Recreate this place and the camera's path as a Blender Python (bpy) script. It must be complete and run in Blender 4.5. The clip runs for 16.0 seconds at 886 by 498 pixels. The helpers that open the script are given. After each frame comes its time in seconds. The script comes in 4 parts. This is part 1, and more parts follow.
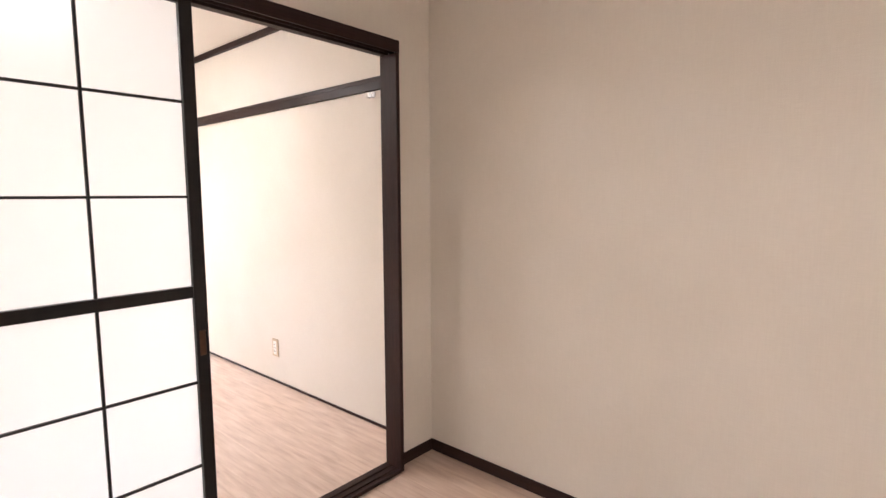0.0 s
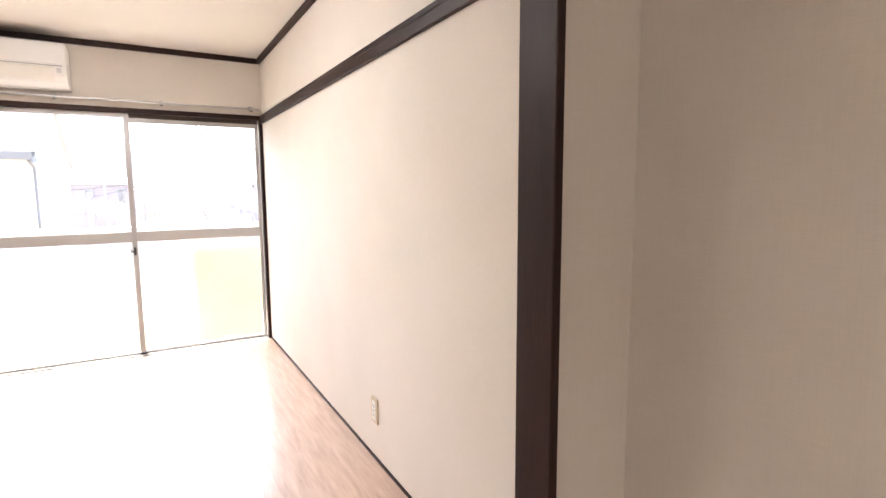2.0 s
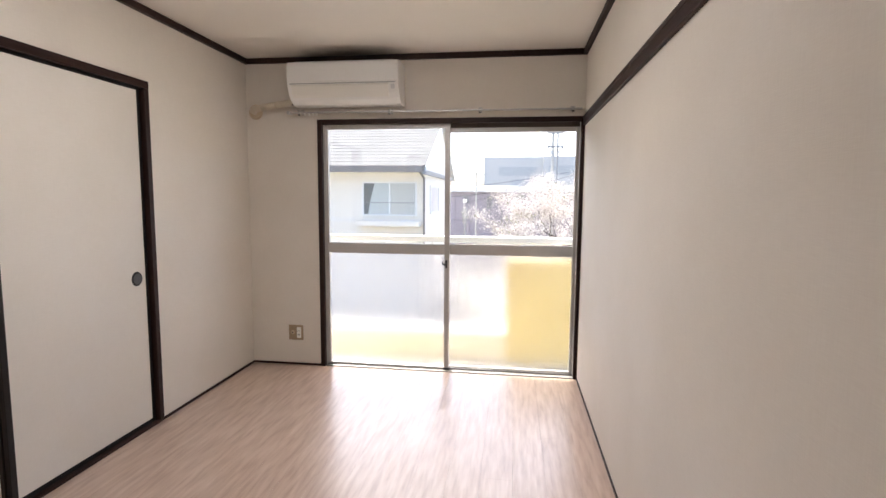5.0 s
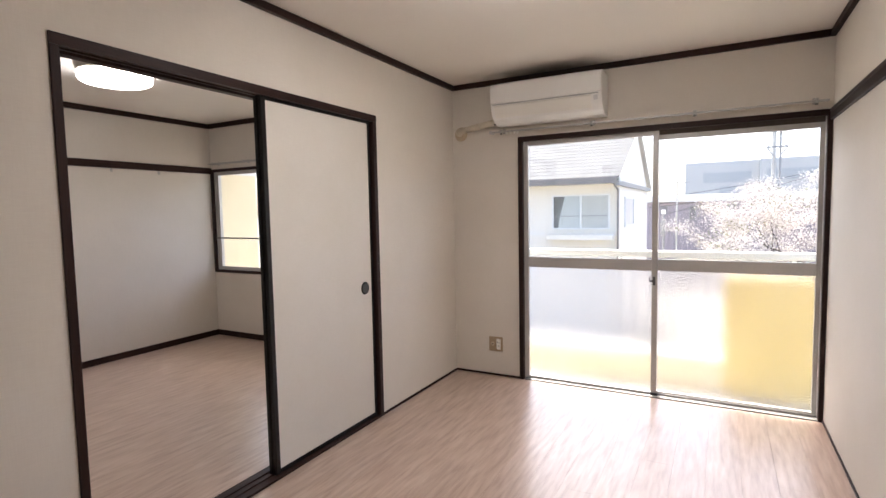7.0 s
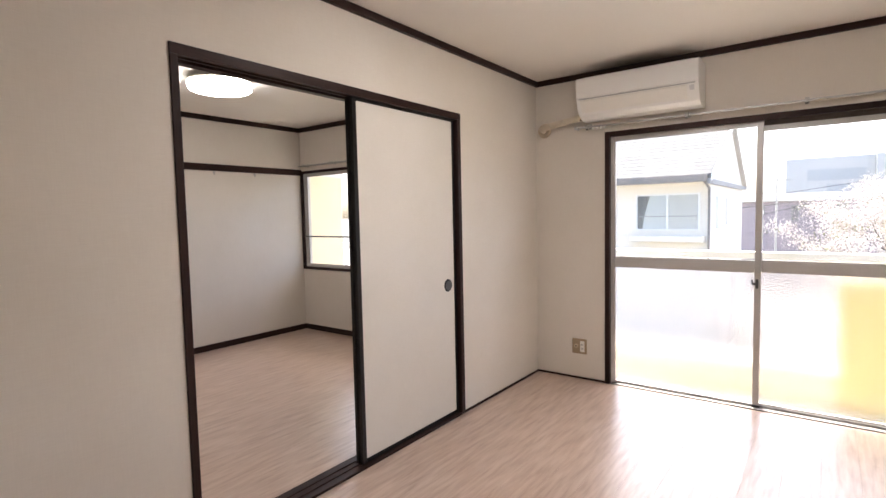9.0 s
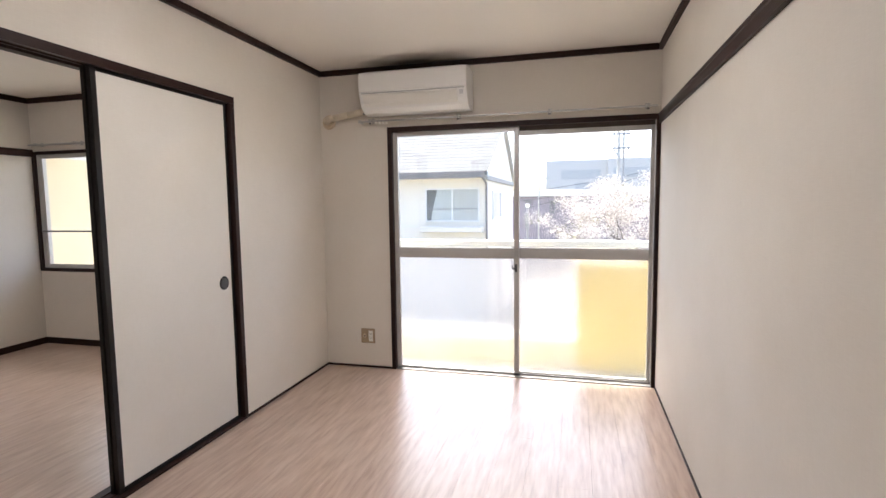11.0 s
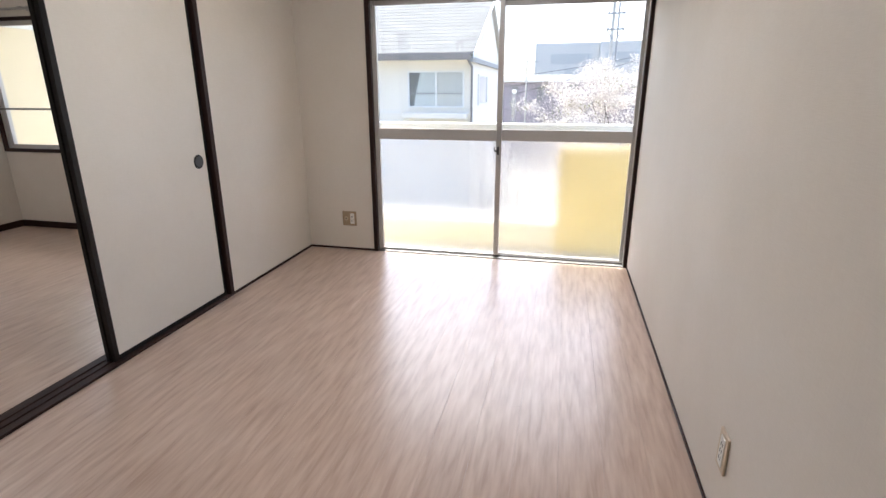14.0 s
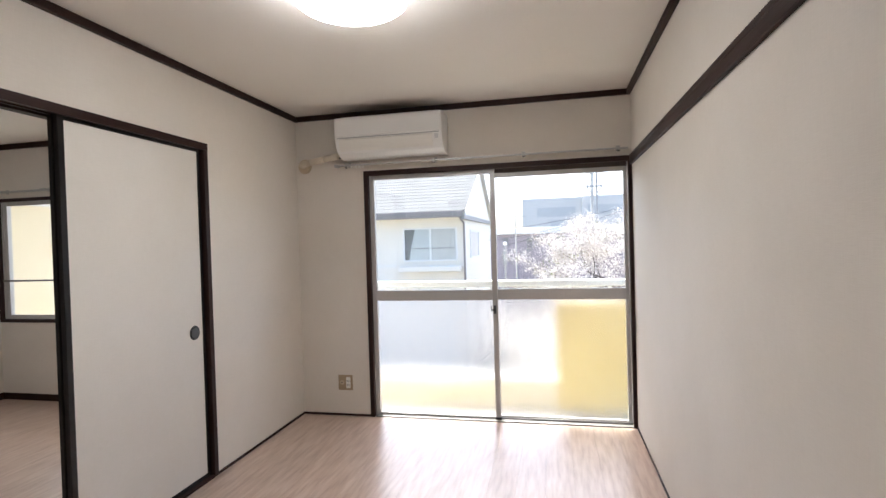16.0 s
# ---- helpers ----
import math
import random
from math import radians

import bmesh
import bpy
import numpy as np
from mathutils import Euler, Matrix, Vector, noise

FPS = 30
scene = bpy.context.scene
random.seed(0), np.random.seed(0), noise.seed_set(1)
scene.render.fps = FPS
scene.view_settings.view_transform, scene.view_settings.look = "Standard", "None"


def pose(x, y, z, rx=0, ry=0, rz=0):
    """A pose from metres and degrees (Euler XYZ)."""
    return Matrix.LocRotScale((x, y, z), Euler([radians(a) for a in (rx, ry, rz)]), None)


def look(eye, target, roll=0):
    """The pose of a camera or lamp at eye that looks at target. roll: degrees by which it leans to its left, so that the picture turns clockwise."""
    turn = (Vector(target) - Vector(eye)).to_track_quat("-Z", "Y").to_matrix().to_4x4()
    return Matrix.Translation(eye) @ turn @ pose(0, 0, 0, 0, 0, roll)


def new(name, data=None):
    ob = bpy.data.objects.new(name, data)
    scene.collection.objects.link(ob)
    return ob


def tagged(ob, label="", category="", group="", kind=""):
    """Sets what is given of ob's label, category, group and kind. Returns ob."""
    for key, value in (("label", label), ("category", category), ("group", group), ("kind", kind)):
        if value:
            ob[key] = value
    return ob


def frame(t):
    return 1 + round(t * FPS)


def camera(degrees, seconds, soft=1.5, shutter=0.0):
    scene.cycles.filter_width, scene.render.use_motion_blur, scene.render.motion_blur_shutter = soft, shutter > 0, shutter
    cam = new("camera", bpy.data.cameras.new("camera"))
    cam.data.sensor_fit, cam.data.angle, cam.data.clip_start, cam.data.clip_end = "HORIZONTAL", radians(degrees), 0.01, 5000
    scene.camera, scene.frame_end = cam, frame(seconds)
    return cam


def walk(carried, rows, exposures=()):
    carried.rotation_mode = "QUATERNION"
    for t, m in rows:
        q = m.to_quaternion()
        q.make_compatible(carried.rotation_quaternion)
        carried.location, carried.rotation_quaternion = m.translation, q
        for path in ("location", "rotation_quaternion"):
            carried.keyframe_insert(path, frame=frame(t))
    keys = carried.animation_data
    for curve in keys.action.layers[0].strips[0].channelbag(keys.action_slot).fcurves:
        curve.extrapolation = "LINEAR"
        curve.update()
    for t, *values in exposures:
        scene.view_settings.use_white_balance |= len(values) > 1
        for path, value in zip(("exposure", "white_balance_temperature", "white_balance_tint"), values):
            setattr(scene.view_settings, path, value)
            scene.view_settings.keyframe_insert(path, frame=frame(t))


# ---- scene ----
cam = camera(81.64, 16.0)
PATH = [
    (0, (-1.810, -5.404, 1.265), (-0.310, -4.098, 1.056), -0.25),
    (0.5, (-1.555, -5.211, 1.257), (-0.095, -3.861, 1.041), -0.31),
    (1, (-1.253, -4.991, 1.260), (-0.002, -3.447, 1.035), -0.60),
    (1.5, (-1.034, -4.710, 1.258), (0.115, -3.090, 1.027), -0.65),
    (2, (-0.860, -4.461, 1.262), (0.130, -2.738, 1.029), -0.39),
    (2.5, (-0.679, -4.182, 1.277), (-0.087, -2.284, 1.057), 0.42),
    (3, (-0.600, -3.952, 1.268), (-0.199, -2.005, 1.051), 0.88),
    (5.3, (-0.470, -3.690, 1.306), (-0.845, -1.734, 1.114), -0.02),
    (5.5, (-0.481, -3.702, 1.290), (-0.924, -1.760, 1.114), -0.31),
    (6, (-0.487, -3.707, 1.296), (-1.110, -1.814, 1.134), -0.60),
    (6.5, (-0.528, -3.717, 1.302), (-1.312, -1.883, 1.152), -0.89),
    (7, (-0.559, -3.727, 1.310), (-1.511, -1.975, 1.166), -1.11),
    (7.5, (-0.589, -3.753, 1.309), (-1.692, -2.090, 1.174), -1.36),
    (8, (-0.609, -3.759, 1.306), (-1.802, -2.160, 1.162), -1.32),
    (8.5, (-0.617, -3.761, 1.309), (-1.823, -2.173, 1.162), -1.28),
    (9, (-0.606, -3.743, 1.288), (-1.805, -2.148, 1.155), -1.22),
    (9.5, (-0.597, -3.764, 1.292), (-1.612, -2.046, 1.157), -0.79),
    (10, (-0.574, -3.719, 1.303), (-1.347, -1.880, 1.157), -1.11),
    (10.2, (-0.564, -3.703, 1.304), (-1.247, -1.830, 1.155), -0.96),
    (12.3, (-0.511, -3.695, 1.263), (-0.945, -1.779, 0.889), -0.98),
    (12.5, (-0.519, -3.670, 1.309), (-0.954, -1.770, 0.861), -0.66),
    (13, (-0.508, -3.692, 1.244), (-0.937, -1.815, 0.705), -0.53),
    (13.5, (-0.516, -3.701, 1.231), (-0.935, -1.839, 0.631), -0.16),
    (14, (-0.510, -3.702, 1.236), (-0.937, -1.841, 0.640), -0.11),
    (14.5, (-0.501, -3.695, 1.247), (-0.945, -1.806, 0.762), -0.41),
    (15, (-0.514, -3.690, 1.270), (-0.955, -1.759, 0.987), -0.97),
    (15.5, (-0.504, -3.671, 1.300), (-0.949, -1.728, 1.135), -1.24),
    (16, (-0.531, -3.675, 1.316), (-0.953, -1.720, 1.286), -1.70),
]
EXPOSURES = [(0, 3.82, 6400, 17), (1.0, 3.80, 6400, 17), (2.2, 3.50, 6400, 15), (3.2, 3.02, 6350, 14), (5.3, 2.40, 6350, 14), (8.0, 2.53, 6400, 15), (9.0, 2.66, 6450, 15), (10.2, 2.61, 6350, 14), (12.3, 2.42, 6040, 11), (16, 2.39, 6040, 11)]
walk(cam, [(t, look(e, g, r)) for t, e, g, r in PATH], EXPOSURES)

# ---- daylight ----
SUN_EL, SUN_AZ = 60.0, -22.0          # degrees above the horizon; clockwise from +y
world = bpy.data.worlds.new("sky_world")
scene.world = world
world.use_nodes = True
wn = world.node_tree
sky = wn.nodes.new("ShaderNodeTexSky")
sky.sky_type, sky.sun_disc = "NISHITA", False
sky.sun_elevation, sky.sun_rotation = radians(SUN_EL), radians(SUN_AZ)
sky.air_density, sky.dust_density, sky.ozone_density = 0.75, 4.5, 0.4
wn.links.new(sky.outputs[0], wn.nodes["Background"].inputs[0])
wn.nodes["Background"].inputs[1].default_value = 0.15
sun = new("sun", bpy.data.lights.new("sun", "SUN"))
sun.data.energy, sun.data.angle, sun.data.color = 2.2, radians(0.6), (1.0, 0.95, 0.87)
sd = Vector((math.sin(radians(SUN_AZ)) * math.cos(radians(SUN_EL)), math.cos(radians(SUN_AZ)) * math.cos(radians(SUN_EL)), math.sin(radians(SUN_EL))))
sun.matrix_world = look(sd * 40, (0, 0, 0))
LAMP_GLOW, LAMP_DIM, LAMP_ADDED = 5.6, 4.1, 4.7
H_CEIL = 2.309

# ---- material helpers ----


def nodes_of(name):
    m = bpy.data.materials.new(name)
    m.use_nodes = True
    nt = m.node_tree
    return m, nt, nt.nodes["Principled BSDF"]


def position(nt, stretch, shuffle=0.0, tilt=0.0):
    """World position, stretched, and shifted by a random amount for each object."""
    geo = nt.nodes.new("ShaderNodeNewGeometry")
    out = geo.outputs["Position"]
    if shuffle:
        info = nt.nodes.new("ShaderNodeObjectInfo")
        mul = nt.nodes.new("ShaderNodeMath")
        mul.operation, mul.inputs[1].default_value = "MULTIPLY", shuffle
        add = nt.nodes.new("ShaderNodeVectorMath")
        nt.links.new(info.outputs["Random"], mul.inputs[0])
        nt.links.new(out, add.inputs[0])
        nt.links.new(mul.outputs[0], add.inputs[1])
        out = add.outputs[0]
    mp = nt.nodes.new("ShaderNodeMapping")
    mp.inputs["Scale"].default_value = stretch
    mp.inputs["Rotation"].default_value = (0, 0, radians(tilt))
    nt.links.new(out, mp.inputs[0])
    return mp.outputs[0]


def noise_of(nt, coords, scale, detail=3.0, warp=0.0):
    n = nt.nodes.new("ShaderNodeTexNoise")
    n.inputs["Scale"].default_value, n.inputs["Detail"].default_value = scale, detail
    n.inputs["Distortion"].default_value = warp
    nt.links.new(coords, n.inputs["Vector"])
    return n.outputs[0]


def ramp(nt, value, stops):
    r = nt.nodes.new("ShaderNodeValToRGB")
    el = r.color_ramp.elements
    while len(el) < len(stops):
        el.new(0.5)
    for e, (p, c) in zip(el, stops):
        e.position, e.color = p, (*c, 1)
    nt.links.new(value, r.inputs[0])
    return r.outputs[0]


def blend(nt, a, b, fac, mode="MIX"):
    m = nt.nodes.new("ShaderNodeMix")
    m.data_type, m.blend_type = "RGBA", mode
    for sock, v in ((m.inputs[6], a), (m.inputs[7], b), (m.inputs[0], fac)):
        if isinstance(v, (int, float)):
            sock.default_value = v
        elif isinstance(v, tuple):
            sock.default_value = (*v, 1)
        else:
            nt.links.new(v, sock)
    return m.outputs[2]


def bumped(nt, bsdf, height, strength, distance=0.002):
    b = nt.nodes.new("ShaderNodeBump")
    b.inputs["Strength"].default_value, b.inputs["Distance"].default_value = strength, distance
    nt.links.new(height, b.inputs["Height"])
    nt.links.new(b.outputs[0], bsdf.inputs["Normal"])


def surface(name, dark, light, rough=0.5, coarse=2.0, fine=60.0, stretch=(1, 1, 1), bump=0.15, metal=0.0, coat=0.0, shuffle=0.0, spread=0.08, spec=0.5):
    m, nt, bsdf = nodes_of(name)
    p = position(nt, stretch, shuffle)
    a, b = noise_of(nt, p, coarse, 4), noise_of(nt, p, fine, 4)
    both = blend(nt, a, b, 0.4)
    nt.links.new(ramp(nt, both, [(0.3, dark), (0.7, light)]), bsdf.inputs["Base Color"])
    nt.links.new(ramp(nt, a, [(0.3, (rough - spread,) * 3), (0.7, (rough + spread,) * 3)]), bsdf.inputs["Roughness"])
    bsdf.inputs["Metallic"].default_value = metal
    bsdf.inputs["Coat Weight"].default_value = coat
    bsdf.inputs["Specular IOR Level"].default_value = spec
    bumped(nt, bsdf, b, bump)
    return m


def wallpaper(name, base, light):
    """Cream vinyl paper with a fine horizontal and vertical weave."""
    m, nt, bsdf = nodes_of(name)
    across = noise_of(nt, position(nt, (24, 24, 520)), 1.0, 3)
    down = noise_of(nt, position(nt, (330, 330, 16)), 1.0, 2)
    broad = noise_of(nt, position(nt, (1, 1, 1)), 1.3, 3)
    weave = blend(nt, across, down, 0.4)
    tone = ramp(nt, weave, [(0.3, base), (0.7, light)])
    stained = blend(nt, tone, ramp(nt, broad, [(0.35, (0.93, 0.92, 0.90)), (0.65, (1, 1, 1))]), 1.0, "MULTIPLY")
    nt.links.new(stained, bsdf.inputs["Base Color"])
    bsdf.inputs["Roughness"].default_value = 0.72
    bumped(nt, bsdf, weave, 0.5, 0.001)
    return m


def flooring(name):
    """Printed wood-grain board: pale pink-beige with slanting wavy darker figure along y."""
    m, nt, bsdf = nodes_of(name)
    p = position(nt, (20.0, 2.2, 1), tilt=-6)
    figure = noise_of(nt, p, 2.0, 3, warp=0.2)
    streak = noise_of(nt, position(nt, (95, 6, 1)), 1.0, 3)
    broad = noise_of(nt, position(nt, (1, 1, 1)), 1.1, 3)
    col = ramp(nt, figure, [(0.30, (0.455, 0.315, 0.24)), (0.44, (0.535, 0.39, 0.305)), (0.56, (0.59, 0.445, 0.355)), (0.70, (0.645, 0.505, 0.415))])
    col = blend(nt, col, ramp(nt, streak, [(0.3, (0.90, 0.88, 0.86)), (0.7, (1, 1, 1))]), 0.4, "MULTIPLY")
    info = nt.nodes.new("ShaderNodeObjectInfo")
    col = blend(nt, col, ramp(nt, info.outputs["Random"], [(0.0, (0.975, 0.975, 0.975)), (1.0, (1, 1, 1))]), 1.0, "MULTIPLY")
    nt.links.new(col, bsdf.inputs["Base Color"])
    nt.links.new(ramp(nt, broad, [(0.3, (0.285,) * 3), (0.7, (0.34,) * 3)]), bsdf.inputs["Roughness"])
    bsdf.inputs["Specular IOR Level"].default_value = 0.52
    bsdf.inputs["Coat Weight"].default_value, bsdf.inputs["Coat Roughness"].default_value = 0.6, 0.28
    return m


def clear_glass(name):
    m, nt, bsdf = nodes_of(name)
    nt.nodes.remove(bsdf)
    tr, gl, lw, mx = (nt.nodes.new(k) for k in ("ShaderNodeBsdfTransparent", "ShaderNodeBsdfGlossy", "ShaderNodeLayerWeight", "ShaderNodeMixShader"))
    tr.inputs[0].default_value = (0.96, 0.98, 0.97, 1)
    gl.inputs["Roughness"].default_value = 0.02
    up = nt.nodes.new("ShaderNodeMath")
    up.operation, up.inputs[1].default_value = "POWER", 5.0
    part_gloss = nt.nodes.new("ShaderNodeMath")
    part_gloss.operation, part_gloss.inputs[1].default_value, part_gloss.inputs[2].default_value = "MULTIPLY_ADD", 0.8, 0.03
    nt.links.new(lw.outputs["Facing"], up.inputs[0])
    nt.links.new(up.outputs[0], part_gloss.inputs[0])
    nt.links.new(part_gloss.outputs[0], mx.inputs[0])
    nt.links.new(tr.outputs[0], mx.inputs[1])
    nt.links.new(gl.outputs[0], mx.inputs[2])
    nt.links.new(mx.outputs[0], nt.nodes["Material Output"].inputs[0])
    return m


def figured_glass(name, rough, cell, strength, distance, tint=(0.96, 0.98, 0.97), haze=0.0):
    """Obscure glass: rough transmission through a hammered surface; haze mixes in milky scattering."""
    m, nt, bsdf = nodes_of(name)
    bsdf.inputs["Base Color"].default_value = (*tint, 1)
    bsdf.inputs["Transmission Weight"].default_value = 1.0
    bsdf.inputs["IOR"].default_value = 1.35
    bsdf.inputs["Roughness"].default_value = rough
    v = nt.nodes.new("ShaderNodeTexVoronoi")
    v.feature = "SMOOTH_F1"
    v.inputs["Scale"].default_value = cell
    nt.links.new(position(nt, (1, 1, 1.25)), v.inputs["Vector"])
    bumped(nt, bsdf, v.outputs["Distance"], strength, distance)
    if haze:
        tl, mx = nt.nodes.new("ShaderNodeBsdfTranslucent"), nt.nodes.new("ShaderNodeMixShader")
        tl.inputs[0].default_value = (0.76, 0.76, 0.75, 1)
        mx.inputs[0].default_value = haze
        nt.links.new(bsdf.outputs[0], mx.inputs[1])
        nt.links.new(tl.outputs[0], mx.inputs[2])
        nt.links.new(mx.outputs[0], nt.nodes["Material Output"].inputs[0])
    return m


def glowing(name, colour, strength):
    m, nt, bsdf = nodes_of(name)
    bsdf.inputs["Base Color"].default_value = (0.9, 0.9, 0.88, 1)
    bsdf.inputs["Roughness"].default_value = 0.35
    bsdf.inputs["Emission Color"].default_value = (*colour, 1)
    bsdf.inputs["Emission Strength"].default_value = strength
    return m


def shade_smudge(m, centre, size, colour, amount):
    """Painted shade mixed with soot and dust: a dark ragged smudge round one place."""
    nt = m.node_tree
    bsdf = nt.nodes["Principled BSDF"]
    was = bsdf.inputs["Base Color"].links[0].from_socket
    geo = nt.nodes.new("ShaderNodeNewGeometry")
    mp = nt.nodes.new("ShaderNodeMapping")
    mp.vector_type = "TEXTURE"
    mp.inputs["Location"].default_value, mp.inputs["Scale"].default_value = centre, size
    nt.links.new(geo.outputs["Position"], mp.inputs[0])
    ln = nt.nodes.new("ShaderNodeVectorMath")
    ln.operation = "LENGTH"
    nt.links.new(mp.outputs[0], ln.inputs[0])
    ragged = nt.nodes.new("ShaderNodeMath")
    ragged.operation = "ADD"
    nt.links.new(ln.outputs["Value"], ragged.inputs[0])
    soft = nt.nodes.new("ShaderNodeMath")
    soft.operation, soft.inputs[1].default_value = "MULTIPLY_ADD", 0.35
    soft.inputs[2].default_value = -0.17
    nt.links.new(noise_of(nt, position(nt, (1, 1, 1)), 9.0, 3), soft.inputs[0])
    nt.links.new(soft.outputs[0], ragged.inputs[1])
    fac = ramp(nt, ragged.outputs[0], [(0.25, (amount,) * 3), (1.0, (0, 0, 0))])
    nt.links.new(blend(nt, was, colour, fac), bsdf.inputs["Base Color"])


M_WALL = wallpaper("cream_wallpaper", (0.715, 0.662, 0.593), (0.772, 0.722, 0.651))
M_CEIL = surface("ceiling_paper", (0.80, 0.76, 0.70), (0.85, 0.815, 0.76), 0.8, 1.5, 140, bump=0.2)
# Shade above the air conditioner, painted into the ceiling colour along with soot.
shade_smudge(M_CEIL, (-1.64, -0.02, H_CEIL), (0.42, 0.30, 0.2), (0.14, 0.095, 0.07), 0.66)
M_FLOOR = flooring("wood_print_flooring")
M_SUB = surface("floor_base", (0.16, 0.11, 0.08), (0.22, 0.16, 0.12), 0.7)
M_DARK = surface("dark_stained_wood", (0.012, 0.007, 0.006), (0.032, 0.019, 0.015), 0.36, 3, 30, (1, 1, 1), 0.12)
M_DARKX = surface("dark_wood_grain_x", (0.014, 0.006, 0.005), (0.042, 0.020, 0.016), 0.46, 2, 20, (0.6, 9, 9), 0.25, spec=0.18)
M_DARKY = surface("dark_wood_grain_y", (0.014, 0.006, 0.005), (0.042, 0.020, 0.016), 0.46, 2, 20, (9, 0.6, 9), 0.25, spec=0.18)
M_DARKZ = surface("dark_wood_grain_z", (0.014, 0.006, 0.005), (0.042, 0.020, 0.016), 0.46, 2, 20, (9, 9, 0.6), 0.25, spec=0.18)
M_LACQ = surface("black_lacquer", (0.006, 0.005, 0.005), (0.014, 0.011, 0.010), 0.34, 3, 40, bump=0.05, spec=0.3)
M_FUSUMA = wallpaper("fusuma_paper", (0.72, 0.68, 0.615), (0.78, 0.74, 0.68))
M_ALU = surface("anodised_aluminium", (0.50, 0.485, 0.465), (0.58, 0.565, 0.545), 0.38, 4, 90, bump=0.04, metal=0.35)
M_ALUD = surface("dull_aluminium", (0.17, 0.16, 0.152), (0.24, 0.23, 0.22), 0.45, 4, 90, bump=0.05, metal=0.6)
# Aluminium coloured dark brown for the shade inside the head recess.
M_ALUSHADE = surface("shaded_aluminium", (0.075, 0.062, 0.055), (0.11, 0.092, 0.082), 0.5, 4, 90, bump=0.04, spec=0.3)
M_RUBBER = surface("black_rubber", (0.015, 0.015, 0.015), (0.03, 0.03, 0.03), 0.7)
M_STEEL = surface("brushed_steel", (0.38, 0.37, 0.36), (0.50, 0.49, 0.48), 0.42, 5, 120, (1, 8, 8), 0.05, metal=0.6)
M_CLEAR = clear_glass("clear_glass")
M_FIG = figured_glass("hammered_glass", 0.22, 105.0, 0.5, 0.003, haze=0.012)
M_SHOJI = figured_glass("misted_glass", 0.55, 220.0, 0.25, 0.002, (0.90, 0.90, 0.89), 0.97)
M_AC = surface("white_plastic", (0.80, 0.79, 0.76), (0.85, 0.84, 0.82), 0.38, 2, 200, bump=0.03)
M_ACD = surface("grey_plastic", (0.42, 0.42, 0.42), (0.50, 0.50, 0.50), 0.45, 2, 200, bump=0.03)
M_ACL = surface("light_grey_plastic", (0.60, 0.60, 0.60), (0.66, 0.66, 0.66), 0.4, 2, 200, bump=0.03)
M_SLOT = surface("shadow_grey_plastic", (0.05, 0.05, 0.05), (0.08, 0.08, 0.08), 0.6)
M_CREAM = surface("cream_tape", (0.60, 0.52, 0.40), (0.70, 0.62, 0.50), 0.55, 3, 120, bump=0.2)
M_PLATE = surface("beige_plate", (0.36, 0.27, 0.17), (0.44, 0.34, 0.23), 0.38, 3, 120, bump=0.04, metal=0.2)
M_IVORY = surface("ivory_plastic", (0.54, 0.43, 0.29), (0.62, 0.51, 0.37), 0.4, 3, 120, bump=0.03)
M_WHITEP = surface("white_switch_plastic", (0.78, 0.76, 0.70), (0.84, 0.82, 0.77), 0.35, 3, 120, bump=0.03)
M_BRASS = surface("aged_brass", (0.05, 0.022, 0.012), (0.11, 0.052, 0.026), 0.45, 6, 80, metal=0.5)
M_GLOW = glowing("lit_diffuser", (1.0, 0.97, 0.93), LAMP_GLOW)
M_GLOWD = glowing("dimmed_diffuser", (1.0, 0.97, 0.93), LAMP_DIM)
M_GLOWADD = glowing("added_kitchen_diffuser", (1.0, 0.97, 0.93), LAMP_ADDED)
M_HOOK = surface("clear_grey_plastic", (0.45, 0.44, 0.42), (0.55, 0.54, 0.52), 0.25)
M_YEL = surface("yellow_render", (0.69, 0.53, 0.21), (0.77, 0.62, 0.28), 0.75, 2.5, 180, bump=0.4)
# The same yellow render, paled so its colour carries sunlight and glare.
M_YELLIT = surface("lit_yellow_render", (0.76, 0.66, 0.46), (0.82, 0.735, 0.54), 0.75, 2.5, 180, bump=0.4)
M_WHITE = surface("white_paint", (0.76, 0.76, 0.74), (0.84, 0.84, 0.82), 0.5, 2, 60, bump=0.08)
M_CONC = surface("concrete", (0.42, 0.41, 0.38), (0.58, 0.57, 0.53), 0.85, 1.5, 40, bump=0.4)
M_GREYM = surface("grey_metal", (0.30, 0.30, 0.30), (0.38, 0.38, 0.38), 0.45, 2, 60, metal=0.4)
M_SIDING = surface("white_siding", (0.80, 0.755, 0.66), (0.87, 0.825, 0.73), 0.7, 0.7, 30, bump=0.2)
M_SLATE = surface("pale_slate", (0.11, 0.11, 0.107), (0.225, 0.225, 0.218), 0.85, 1.2, 7, (1, 1, 1), 0.3, shuffle=3.0, spec=0.08)
M_FASCIA = surface("brown_grey_fascia", (0.21, 0.195, 0.18), (0.28, 0.26, 0.245), 0.6, 1, 30)
M_CURT = surface("curtain_cloth", (0.60, 0.57, 0.55), (0.74, 0.71, 0.69), 0.9, 1, 20, (14, 1, 0.4), 0.3)
M_LACE = surface("lace_cloth", (0.62, 0.62, 0.62), (0.74, 0.74, 0.74), 0.9, 1, 20, (14, 1, 0.4), 0.3)
M_DARKIN = surface("dim_interior", (0.20, 0.19, 0.19), (0.28, 0.27, 0.27), 0.8)
M_PURP = surface("mauve_grey_cladding", (0.30, 0.265, 0.29), (0.36, 0.32, 0.345), 0.6, 0.3, 8, bump=0.15)
